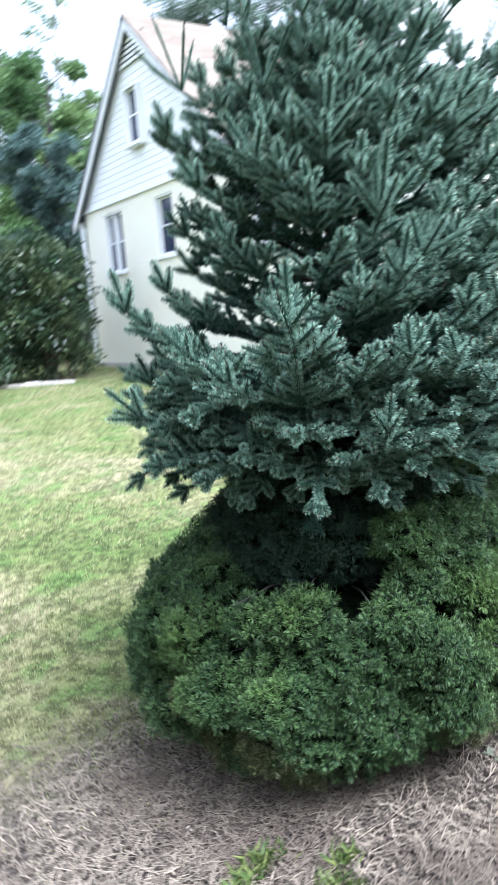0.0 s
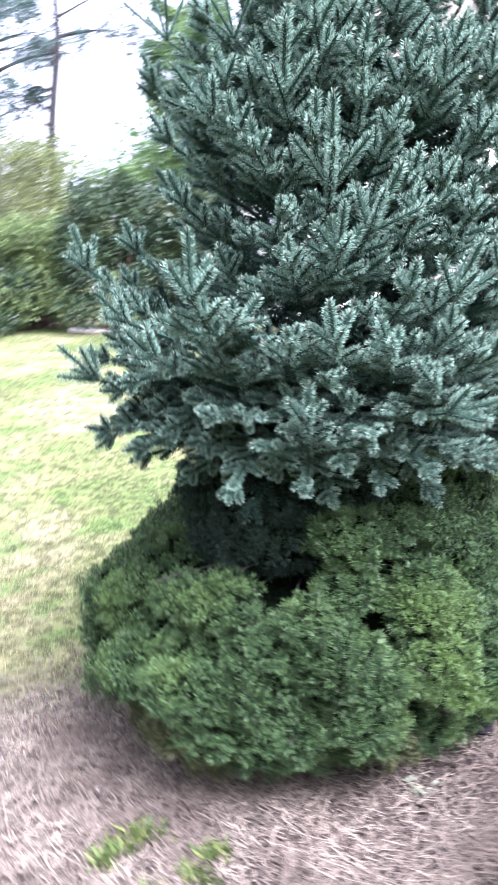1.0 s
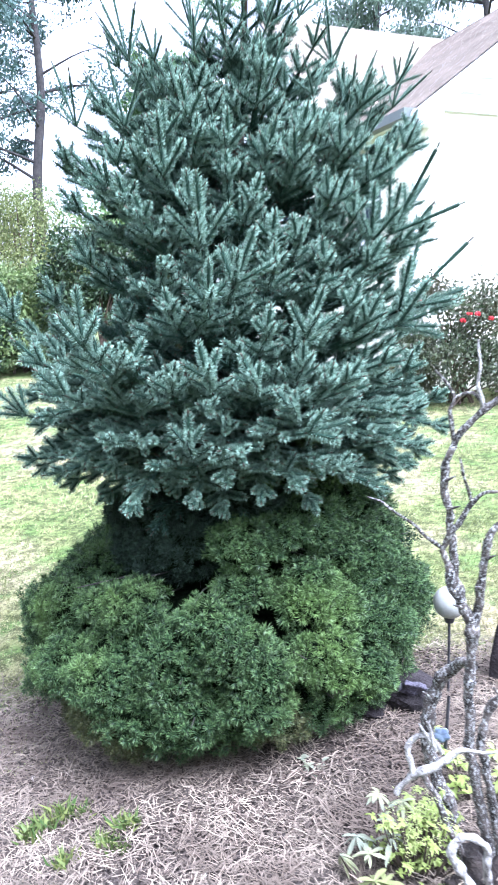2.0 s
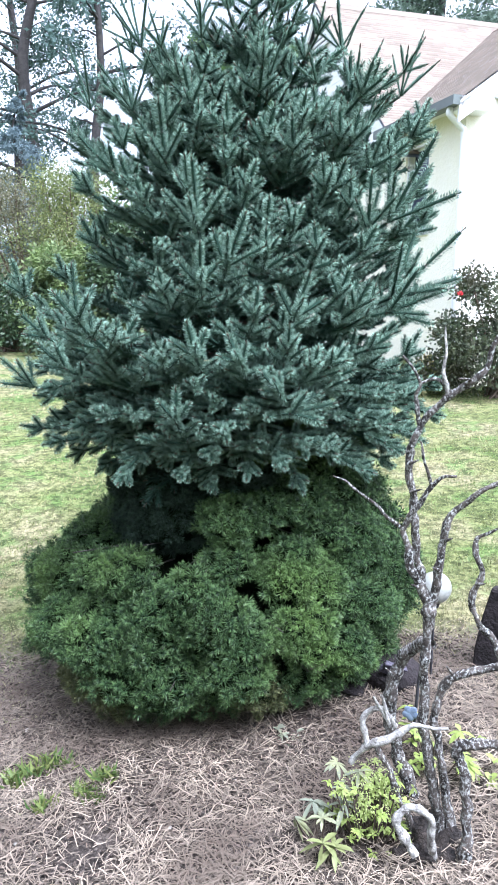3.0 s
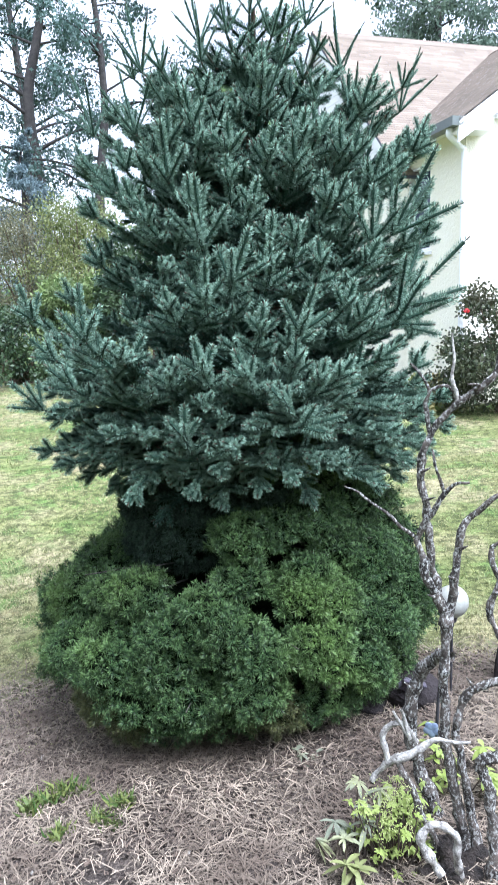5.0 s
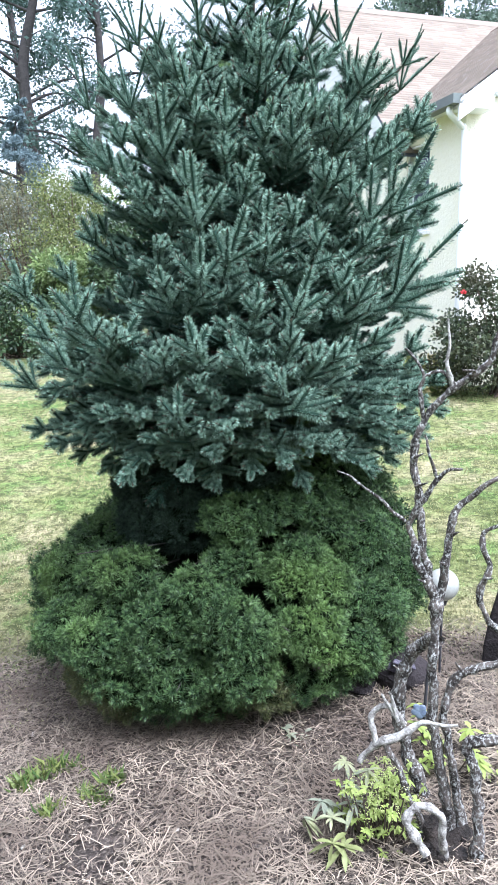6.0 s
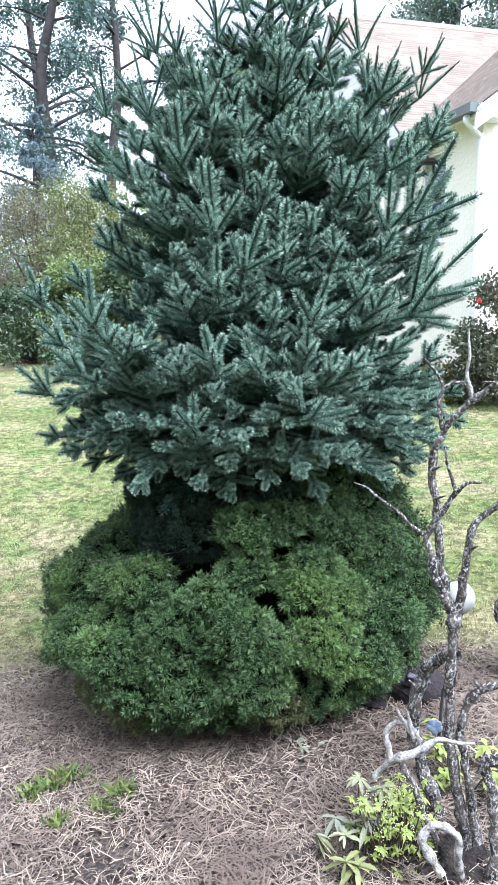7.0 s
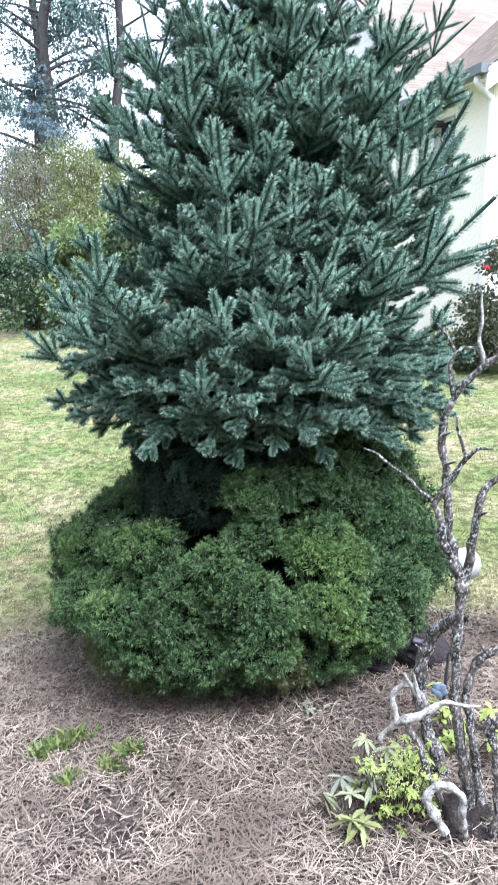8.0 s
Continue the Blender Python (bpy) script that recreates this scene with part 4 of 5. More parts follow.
    for sgn in (-1, 1):
        v, f = shingle_slope(LONG + 0.45, run, rise, 62)
        m = Matrix.Translation((-0.22, GMID + sgn * run, EAVE - 0.3 * slope + 0.02)) @ Matrix(((1, 0, 0, 0), (0, -sgn, 0, 0), (0, 0, 1, 0), (0, 0, 0, 1)))
        ob = part("roof_slope", (v, f), M_SHINGLE, house)
        ob.matrix_basis = m
        bm = bmesh.new()
        q = [bm.verts.new(p) for p in ((0, 0, -0.02), (LONG + 0.45, 0, -0.02), (LONG + 0.45, run, rise - 0.02), (0, run, rise - 0.02))]
        bm.faces.new(q)
        ext = bmesh.ops.extrude_face_region(bm, geom=bm.faces[:])
        bmesh.ops.translate(bm, verts=[e for e in ext["geom"] if isinstance(e, bmesh.types.BMVert)], vec=(0, 0, -0.03))
        ob = part("roof_deck", bm, M_DARK, house)
        ob.matrix_basis = m
    cap = [(x, GMID + dy, RIDGE + dz) for x in (-0.22, LONG + 0.2) for dy, dz in ((-0.13, -0.085), (0, 0.048), (0.13, -0.085))]
    part("ridge_cap", (np.array(cap), np.array([(0, 3, 4, 1), (1, 4, 5, 2)])), M_SHINGLE, house)
    # wing roof: ridge along y
    wr = WING_W / 2 + 0.28
    depth = GY0 + 0.35 + 3.2
    for sgn in (-1, 1):
        v, f = shingle_slope(depth, wr, wr * WING_PITCH, 46)
        # the courses stop at the valley, where the main slope rises over them
        low = WING_EAVE - 0.28 * WING_PITCH + 0.07
        valley = [GY0 + 0.32 + (low + s * WING_PITCH - EAVE) / slope for s in (0.0, wr)]
        mid = v[f].mean(1)
        f = f[mid[:, 0] < np.interp(mid[:, 1], (0.0, wr), valley) + 0.1]
        m = Matrix.Translation((WING_W / 2 + sgn * wr, -0.32, WING_EAVE - 0.28 * WING_PITCH + 0.07)) @ Matrix(((0, -sgn, 0, 0), (1, 0, 0, 0), (0, 0, 1, 0), (0, 0, 0, 1)))
        ob = part("roof_slope", (v, f), M_SHINGLE, house)
        ob.matrix_basis = m
        bm = bmesh.new()
        q = [bm.verts.new(p) for p in ((0, 0, -0.02), (valley[0], 0, -0.02), (valley[1], wr, wr * WING_PITCH - 0.02), (0, wr, wr * WING_PITCH - 0.02))]
        bm.faces.new(q)
        ext = bmesh.ops.extrude_face_region(bm, geom=bm.faces[:])
        bmesh.ops.translate(bm, verts=[e for e in ext["geom"] if isinstance(e, bmesh.types.BMVert)], vec=(0, 0, -0.03))
        ob = part("roof_deck", bm, M_TRIM, house)
        ob.matrix_basis = m
        # white rake board on the wing's front
        bm = bmesh.new()
        a, b = (WING_W / 2 + sgn * wr, WING_EAVE - 0.28 * WING_PITCH), (WING_W / 2, WING_EAVE + WING_W / 2 * WING_PITCH)
        q = [(x, y, zz) for y in (-0.3, -0.26) for x, zz in ((a[0], a[1] + 0.04), (b[0], b[1] + 0.04), (b[0], b[1] - 0.19), (a[0], a[1] - 0.19))]
        vv = [bm.verts.new(x) for x in q]
        for f in ((0, 1, 2, 3), (7, 6, 5, 4), (0, 4, 5, 1), (1, 5, 6, 2), (2, 6, 7, 3), (3, 7, 4, 0)):
            bm.faces.new([vv[i] for i in f])
        part("rake_board", bm, M_TRIM, house)
    # wing gable front in lapped boards
    zz = WING_EAVE + 0.02
    front = part("gable_wall", wing_gable(), M_WHITE, house)
    while zz < WING_EAVE + WING_W / 2 * WING_PITCH - 0.2:
        zt = zz + 0.2
        w0, w1 = WING_W / 2 - (zz - WING_EAVE) / WING_PITCH + 0.1, WING_W / 2 - (zt - WING_EAVE) / WING_PITCH + 0.1
        bm = bmesh.new()
        v = [bm.verts.new(q) for q in ((WING_W / 2 - w0, -0.045, zz), (WING_W / 2 + w0, -0.045, zz), (WING_W / 2 + max(w1, 0.05), -0.022, zt), (WING_W / 2 - max(w1, 0.05), -0.022, zt), (WING_W / 2 - w0, -0.018, zz), (WING_W / 2 + w0, -0.018, zz))]
        bm.faces.new((v[0], v[1], v[2], v[3]))
        bm.faces.new((v[0], v[4], v[5], v[1]))
        bmesh.ops.recalc_face_normals(bm, faces=bm.faces)
        part("clapboard", bm, M_WHITE, front)
        zz += 0.2
    part("band_board", box(bmesh.new(), (0.3, -0.06, WING_EAVE - 0.02), (WING_W - 0.1, -0.002, WING_EAVE + 0.03), 0.004), M_TRIM, house)
    # boxed eave return, gutter and downspout at the near corner
    part("eave_return", box(bmesh.new(), (-0.26, -0.3, WING_EAVE - 0.24), (0.2, -0.003, WING_EAVE - 0.09), 0.006), M_TRIM, house)
    part("soffit", box(bmesh.new(), (-0.2, 0.0, WING_EAVE - 0.14), (-0.003, GY0, WING_EAVE - 0.1)), M_TRIM, house)
    bm = bmesh.new()
    for a, b in (((-0.36, -0.3, WING_EAVE - 0.2), (-0.23, GY0 + 0.25, WING_EAVE - 0.19)), ((-0.37, -0.3, WING_EAVE - 0.2), (-0.36, GY0 + 0.25, WING_EAVE - 0.09)), ((-0.24, -0.3, WING_EAVE - 0.19), (-0.225, GY0 + 0.25, WING_EAVE - 0.09)), ((-0.36, -0.3, WING_EAVE - 0.19), (-0.24, -0.29, WING_EAVE - 0.09))):
        box(bm, a, b)
    part("gutter", bm, M_GUTTER, house)
    pipe = smooth_path([(-0.3, -0.12, WING_EAVE - 0.2, 0.038), (-0.3, -0.12, WING_EAVE - 0.28, 0.038), (-0.1, -0.06, WING_EAVE - 0.4, 0.038), (-0.05, -0.05, WING_EAVE - 0.52, 0.038), (-0.05, -0.05, 2.5, 0.038), (-0.05, -0.05, 0.6, 0.038)], 6)
    part("downspout", tube_arrays([pipe], 10), M_TRIM, house, smooth=True)
    # far corner: gutter end and downspout by the gable's left corner, concrete footing
    pipe = smooth_path([(-0.1, GY1 + 0.2, EAVE - 0.25, 0.04), (-0.06, GY1 + 0.06, EAVE - 0.5, 0.04), (-0.06, GY1 + 0.05, 0.7, 0.04)], 6)
    part("downspout", tube_arrays([pipe], 10), M_TRIM, house, smooth=True)
    part("footing", box(bmesh.new(), (-0.03, 0.03, -0.4), (-0.004, GY1 - 0.01, 0.78), 0.01), M_CONC, house)
    # dormer on the far slope
    dormer = new("dormer")
    dormer.parent = house
    part("dormer_wall", box(bmesh.new(), (0.9, GMID + 1.2, 4.6), (2.4, GMID + 2.5, 5.6), 0.01), M_WHITE, dormer)
    part("dormer_roof", box(bmesh.new(), (0.75, GMID + 0.8, 5.6), (2.55, GMID + 2.7, 5.72), 0.02), M_DARK, dormer)
    # chimney and vent pipe on the ridge
    part("chimney", box(bmesh.new(), (7.6, GMID - 0.3, RIDGE - 0.4), (8.2, GMID + 0.3, RIDGE + 0.75), 0.02), M_TRIM, house)
    part("vent_pipe", tube_arrays([smooth_path([(4.2, GMID - 0.3, RIDGE - 0.4, 0.07), (4.2, GMID - 0.3, RIDGE + 0.3, 0.07)], 3)], 10), M_TRIM, house)
    return house


def gable_panel():
    bm = bmesh.new()
    v = [bm.verts.new((x, y, z)) for x in (-0.016, 0.15) for y, z in ((GY0, EAVE), (GY1, EAVE), (GMID, RIDGE - 0.03))]
    bm.faces.new(v[:3])
    bm.faces.new(v[3:][::-1])
    for a, b in ((0, 1), (1, 2), (2, 0)):
        bm.faces.new((v[a], v[b], v[b + 3], v[a + 3]))
    bmesh.ops.recalc_face_normals(bm, faces=bm.faces)
    return bm


def wing_gable():
    bm = bmesh.new()
    top = WING_EAVE + WING_W / 2 * WING_PITCH - 0.02
    v = [bm.verts.new((x, y, z)) for y in (-0.016, 0.15) for x, z in ((0.0, WING_EAVE), (WING_W, WING_EAVE), (WING_W / 2, top))]
    bm.faces.new(v[:3])
    bm.faces.new(v[3:][::-1])
    for a, b in ((0, 1), (1, 2), (2, 0)):
        bm.faces.new((v[a], v[b], v[b + 3], v[a + 3]))
    bmesh.ops.recalc_face_normals(bm, faces=bm.faces)
    return bm


build_house()

# ---- leafy plants ----


def leaf_quads(rng, centres, ways, size, ratio=0.45, curl=0.2):
    """Pointed four-cornered leaves at centres along ways, each folded a little."""
    n = len(centres)
    d = ways / (np.linalg.norm(ways, axis=1)[:, None] + 1e-9)
    s = np.cross(d, rng.normal(size=(n, 3)))
    s /= np.linalg.norm(s, axis=1)[:, None] + 1e-9
    up = np.cross(s, d)
    ln = (size * rng.uniform(0.7, 1.3, n))[:, None]
    b = centres
    mid = b + d * ln * 0.5 + up * ln * curl * 0.3
    tip = b + d * ln - up * ln * curl * 0.3
    w = s * ln * ratio * 0.5
    v = np.stack([b, mid - w, tip, mid + w], 1)
    return v.reshape(-1, 3), np.arange(4 * n).reshape(-1, 4)


def clumps_leaves(rng, clumps, per, size, ratio=0.5, shell=0.55):
    """Leaves over the outer part of many uneven clumps (x, y, z, r)."""
    cs, ws = [], []
    for x, y, z, r in clumps:
        d = rng.normal(size=(per, 3))
        d /= np.linalg.norm(d, axis=1)[:, None]
        k = rng.uniform(shell, 1.0, per) * (1 + 0.22 * np.sin(5 * d[:, 0] + x * 9) * np.sin(5 * d[:, 2] + y * 7))
        cs.append(np.array([x, y, z]) + d * (r * k)[:, None] * np.array([1, 1, 0.8]))
        ws.append(d + rng.normal(0, 0.7, d.shape) + np.array([0, 0, -0.15]))
    return leaf_quads(rng, np.concatenate(cs), np.concatenate(ws), size, ratio)


def shrub(name, label, at, width, height, material, leaf, clumps, per, seed, category="shrub", ratio=0.5):
    """A shrub: stems from the soil and a crown of leaf clumps with gaps."""
    rng = np.random.default_rng(seed)
    x, y = at
    z0 = float(ground_z(x, y))
    root = empty(name, label, category, (0, 0, 0))
    cl, wood = [], []
    for k in range(clumps):
        a = rng.uniform(0, 2 * np.pi)
        h = rng.random() ** 0.8
        rr = width / 2 * math.sqrt(rng.random()) * (1 - 0.45 * h * h)
        r = rng.uniform(0.14, 0.24) * min(width, height)
        c = (x + rr * math.cos(a), y + rr * math.sin(a), z0 + r * 0.5 + h * (height - r), r)
        cl.append(c)
        mid = (x + 0.35 * rr * math.cos(a), y + 0.35 * rr * math.sin(a), z0 + 0.5 * (c[2] - z0))
        wood.append(smooth_path([(x + rng.normal(0, 0.06) * width, y + rng.normal(0, 0.06) * width, z0 - 0.03, 0.012 * height), (*mid, 0.008 * height), (*c[:3], 0.003 * height)], 3))
    for line in wood[::4]:
        part("stem", tube_arrays([line], 5), M_BARK, root)
    part("leaves", clumps_leaves(rng, cl, per, leaf, ratio, 0.3), material, root)
    return root


M_RHODO = leaf_material("dark_glossy_leaves", (0.01, 0.022, 0.012), (0.045, 0.085, 0.04), (0.075, 0.1, 0.042), 0.15, 2.0, 0.35)
M_YELLOWG = leaf_material("yellow_green_leaves", (0.05, 0.075, 0.02), (0.25, 0.275, 0.1), (0.15, 0.18, 0.065), 0.3, 0.8)
M_PALEG = leaf_material("pale_green_leaves", (0.035, 0.08, 0.02), (0.28, 0.34, 0.16), (0.16, 0.22, 0.07), 0.3, 1.2)
M_DARKBARK = mottled("dark_bark", (0.012, 0.011, 0.01), (0.045, 0.04, 0.036), 6, 40, 0.9, 0.02)
M_OLIVE = leaf_material("olive_leaves", (0.05, 0.06, 0.028), (0.21, 0.21, 0.11), (0.15, 0.135, 0.085), 0.3, 0.8)
M_TREEL = leaf_material("tree_leaves", (0.045, 0.1, 0.035), (0.12, 0.21, 0.08), (0.17, 0.25, 0.09), 0.35, 0.35)
M_PINE = leaf_material("pine_foliage", (0.026, 0.05, 0.04), (0.08, 0.13, 0.11), (0.085, 0.14, 0.12), 0.2, 0.4)
M_BLUESPR = leaf_material("blue_spruce_foliage", (0.09, 0.135, 0.145), (0.21, 0.275, 0.29), None, 0.15)
M_ROSE = leaf_material("bronzed_rose_leaves", (0.014, 0.026, 0.012), (0.11, 0.14, 0.075), (0.06, 0.06, 0.032), 0.25, 3.0, 0.4)
M_FARLEAF = leaf_material("hazy_leaves", (0.07, 0.11, 0.08), (0.16, 0.21, 0.15), (0.12, 0.17, 0.13), 0.3, 0.4)
M_LIME = leaf_material("lime_leaves", (0.13, 0.19, 0.04), (0.4, 0.46, 0.15), (0.26, 0.33, 0.08), 0.35, 9.0)
M_SAGE = leaf_material("grey_green_leaves", (0.12, 0.145, 0.1), (0.27, 0.29, 0.21), (0.3, 0.31, 0.17), 0.25, 7.0)
M_YOUNG = leaf_material("young_yellow_leaves", (0.1, 0.12, 0.045), (0.27, 0.29, 0.12), None, 0.25)
M_HEDGE = leaf_material("dark_hedge_leaves", (0.009, 0.02, 0.009), (0.035, 0.065, 0.03), (0.05, 0.08, 0.035), 0.12, 2.0, 0.4)
M_WEED = leaf_material("weed_leaves", (0.06, 0.11, 0.03), (0.2, 0.23, 0.07), None, 0.3)
M_RED = mottled("red_petals", (0.45, 0.02, 0.03), (0.65, 0.05, 0.06), 20, 90, 0.6, 0.001, leafy=0.2)
M_HOSTA = leaf_material("pale_edged_leaves", (0.1, 0.16, 0.05), (0.3, 0.32, 0.12), (0.36, 0.3, 0.14), 0.25, 3.0)


def tall_tree(name, label, at, height, trunk_r, material, seed, spread=0.3, leaf=0.22, first=0.3, limbs=26, per=110, drop=0.0, ratio=0.35, bend=0.02, taper=0.75):
    """A tall tree: tapered trunk, limbs, and many separate leaf clumps along the limbs."""
    rng = np.random.default_rng(seed)
    x, y = at
    z0 = float(ground_z(x, y))
    root = empty(name, label, "tree", (0, 0, 0))
    pts = [(x, y, z0 - 0.2, trunk_r * 1.25)]
    for k in range(1, 7):
        pts.append((x + rng.normal(0, bend) * height * k / 6, y + rng.normal(0, bend) * height * k / 6, z0 + height * k / 6, trunk_r * (1 - 0.85 * k / 6)))
    line = smooth_path(pts, 5)
    part("trunk", tube_arrays([line], 9, 0.05, rng), M_DARKBARK, root, smooth=True)
    wood, cl = [], []
    for k in range(limbs):
        h = first + (0.98 - first) * (k + rng.random()) / limbs
        i = int(h * (len(line) - 1))
        p = line[i]
        a = rng.uniform(0, 2 * np.pi)
        ln = height * spread * (1.1 - taper * h) * rng.uniform(0.6, 1.2)
        e = np.array([p[0] + ln * math.cos(a), p[1] + ln * math.sin(a), p[2] + ln * rng.uniform(0.05, 0.45) - drop * ln])
        m = (p[:3] + e) / 2 + np.array([0, 0, 0.08 * ln])
        wood.append(smooth_path([(*p[:3], p[3] * 0.4), (*m, p[3] * 0.2), (*e, 0.01)], 4))
        for s in (0.55, 0.8, 1.0):
            c = p[:3] + (e - p[:3]) * s + rng.normal(0, 0.1, 3) * ln
            cl.append((*c, ln * rng.uniform(0.18, 0.3)))
    for line in wood:
        part("limb", tube_arrays([line], 5), M_DARKBARK, root)
    part("crown", clumps_leaves(rng, cl, per, leaf, ratio, 0.2), material, root)
    return root


def roses(at, width, height, count, seed):
    rng = np.random.default_rng(seed)
    root = shrub("rose_bush", "bronze-green leafy rose bush with red blooms by the wall", at, width, height, M_ROSE, 0.05, 55, 230, seed, "bush", 0.65)
    z0 = float(ground_z(*at))
    for _ in range(count):
        a = rng.uniform(0, 2 * np.pi)
        bm = bmesh.new()
        for k in range(9):
            m = Matrix.Rotation(k * 2.4, 4, "Z") @ Matrix.Rotation(0.25 + 0.1 * k, 4, "Y") @ Matrix.Translation((0, 0, 0.022)) @ Matrix.Diagonal((0.024, 0.007, 0.024, 1))
            bmesh.ops.create_icosphere(bm, subdivisions=1, radius=1.0, matrix=m)
        ob = part("bloom", bm, M_RED, root, "red rose bloom")
        ob.location = (at[0] + 0.26 * width * math.cos(a), at[1] - 0.36 * width * rng.uniform(0.5, 1.0), z0 + height * rng.uniform(0.6, 0.85))
    return root

# ---- beside the house ----
roses((1.08, 9.85), 1.6, 1.55, 5, 51)
roses((2.3, 10.6), 1.4, 1.5, 5, 57)
shrub("hosta_clump", "low pale-edged leafy clump by the wall", (0.15, 9.95), 0.8, 0.4, M_HOSTA, 0.11, 22, 60, 52, "plant", 0.45)
shrub("rhododendron", "large dark rhododendron beside the house corner", (-4.5, 14.1), 2.2, 2.6, M_RHODO, 0.12, 58, 230, 53, "shrub", 0.4)

stone = None
for i in range(9):
    sx, sy = -6.3 + 0.3 * i, 12.95 + 0.02 * i
    if stone is None:
        bm = box(bmesh.new(), (-0.14, -0.06, -0.05), (0.14, 0.06, 0.07), 0.02)
        for v in bm.verts:
            v.co += Vector(noise.noise_vector(v.co * 7)) * 0.012
        stone = part("edging_stone", bm, M_PEBBLE)
        tagged(stone, "pale edging stone at the lawn's end", "edging stone", "stones edging the lawn")
        stone.matrix_basis = pose(sx, sy, float(ground_z(sx, sy)))
    else:
        copy_thing(stone, pose(sx, sy, float(ground_z(sx, sy)) - 0.01 * (i % 3), 0, 0, (i * 37) % 14 - 7))

# ---- trees and shrubs at the lawn's end ----
shrub("yellow_shrub", "tall yellow-green shrub at the end of the lawn", (-7.9, 14.6), 2.8, 3.9, M_YELLOWG, 0.06, 60, 400, 61)
shrub("olive_shrub", "olive-brown twiggy shrub behind the lawn", (-9.8, 15.4), 3.2, 3.9, M_OLIVE, 0.058, 60, 380, 62)
shrub("leafy_shrub", "pale green leafy shrub before taller shrubs", (-7.2, 13.4), 2.4, 2.1, M_PALEG, 0.1, 50, 220, 58)
shrub("hedge_shrub", "dark low evergreen shrub at the lawn's end", (-8.3, 12.5), 3.2, 1.5, M_HEDGE, 0.085, 60, 200, 63)
shrub("hedge_shrub", "dark glossy shrub at the lawn's end", (-5.6, 13.2), 2.0, 2.8, M_HEDGE, 0.095, 50, 200, 64)
tall_tree("blue_spruce", "pale blue spruce behind the shrubs", (-12.7, 19.2), 6.9, 0.12, M_BLUESPR, 65, 0.27, 0.1, 0.08, 70, 150, 0.25, 0.25, taper=1.07)
tall_tree("pine_tree", "tall dark pine with bare lower trunk", (-14.2, 22.3), 17.0, 0.3, M_PINE, 66, 0.25, 0.14, 0.36, 28, 130, 0.05, 0.5)
tall_tree("pine_tree", "tall dark pine with a leaning trunk", (-12.2, 22.6), 16.0, 0.22, M_PINE, 67, 0.25, 0.14, 0.34, 26, 130, 0.05, 0.5)
tall_tree("pine_tree", "tall pine far behind the lawn", (-18.5, 27.0), 18.0, 0.3, M_PINE, 68, 0.25, 0.15, 0.3, 24, 130, 0.05, 0.5)
tall_tree("leafy_tree", "broad green tree behind the house", (-8.6, 25.0), 9.6, 0.25, M_TREEL, 69, 0.42, 0.16, 0.12, 46, 190, 0.0, 0.55)
tall_tree("leafy_tree", "green tree beside the house", (-6.6, 23.0), 8.2, 0.22, M_TREEL, 70, 0.4, 0.16, 0.12, 36, 190, 0.0, 0.55)
tall_tree("thin_tree", "thin feathery tree rising behind the garden", (-8.2, 30.5), 14.0, 0.14, M_TREEL, 74, 0.2, 0.16, 0.4, 14, 60, 0.0, 0.4)
tall_tree("fir_tree", "blue-green fir behind the rhododendron", (-5.4, 18.6), 5.6, 0.14, M_PINE, 71, 0.32, 0.14, 0.05, 50, 220, 0.15, 0.3)
tall_tree("roofline_tree", "hazy grey-green tree standing behind the roof", (-2.6, 31.0), 17.0, 0.3, M_FARLEAF, 72, 0.27, 0.2, 0.32, 50, 130, 0.0, 0.4)
tall_tree("roofline_tree", "hazy grey-green tree standing behind the roof", (1.6, 32.5), 17.5, 0.3, M_FARLEAF, 73, 0.27, 0.2, 0.32, 50, 130, 0.0, 0.4)


def far_woods():
    rng = np.random.default_rng(80)
    cl = []
    for k in range(190):
        a = radians(-10 + 210 * rng.random())
        r = rng.uniform(42, 60)
        cl.append((r * math.cos(a), r * math.sin(a), rng.uniform(1.0, 4.0) + 1.0, rng.uniform(1.6, 3.2)))
    ob = part("far_woods", clumps_leaves(rng, cl, 210, 0.38, 0.6, 0.4), M_TREEL)
    tagged(ob, "distant green woods round the garden", "woods", kind="stuff")


far_woods()


def near_woods():
    """Unseen trees, added to close the garden behind the path and block low sky."""
    rng = np.random.default_rng(81)
    cl = []
    for k in range(170):
        a = radians(195 + 150 * rng.random())
        r = rng.uniform(11, 15)
        cl.append((0.8 + r * math.cos(a), 1.0 + r * math.sin(a), rng.uniform(0.5, 8.5), rng.uniform(1.1, 1.9)))
    ob = part("near_woods", clumps_leaves(rng, cl, 150, 0.4, 0.6, 0.3), M_TREEL)
    tagged(ob, "unseen leafy woods added behind the path to block low sky", "woods", kind="stuff")


near_woods()

# ---- the dead branch at the bed's edge ----


M_BURL = mottled("rotten_root", (0.008, 0.006, 0.005), (0.05, 0.038, 0.03), 25, 110, 0.95, 0.02)


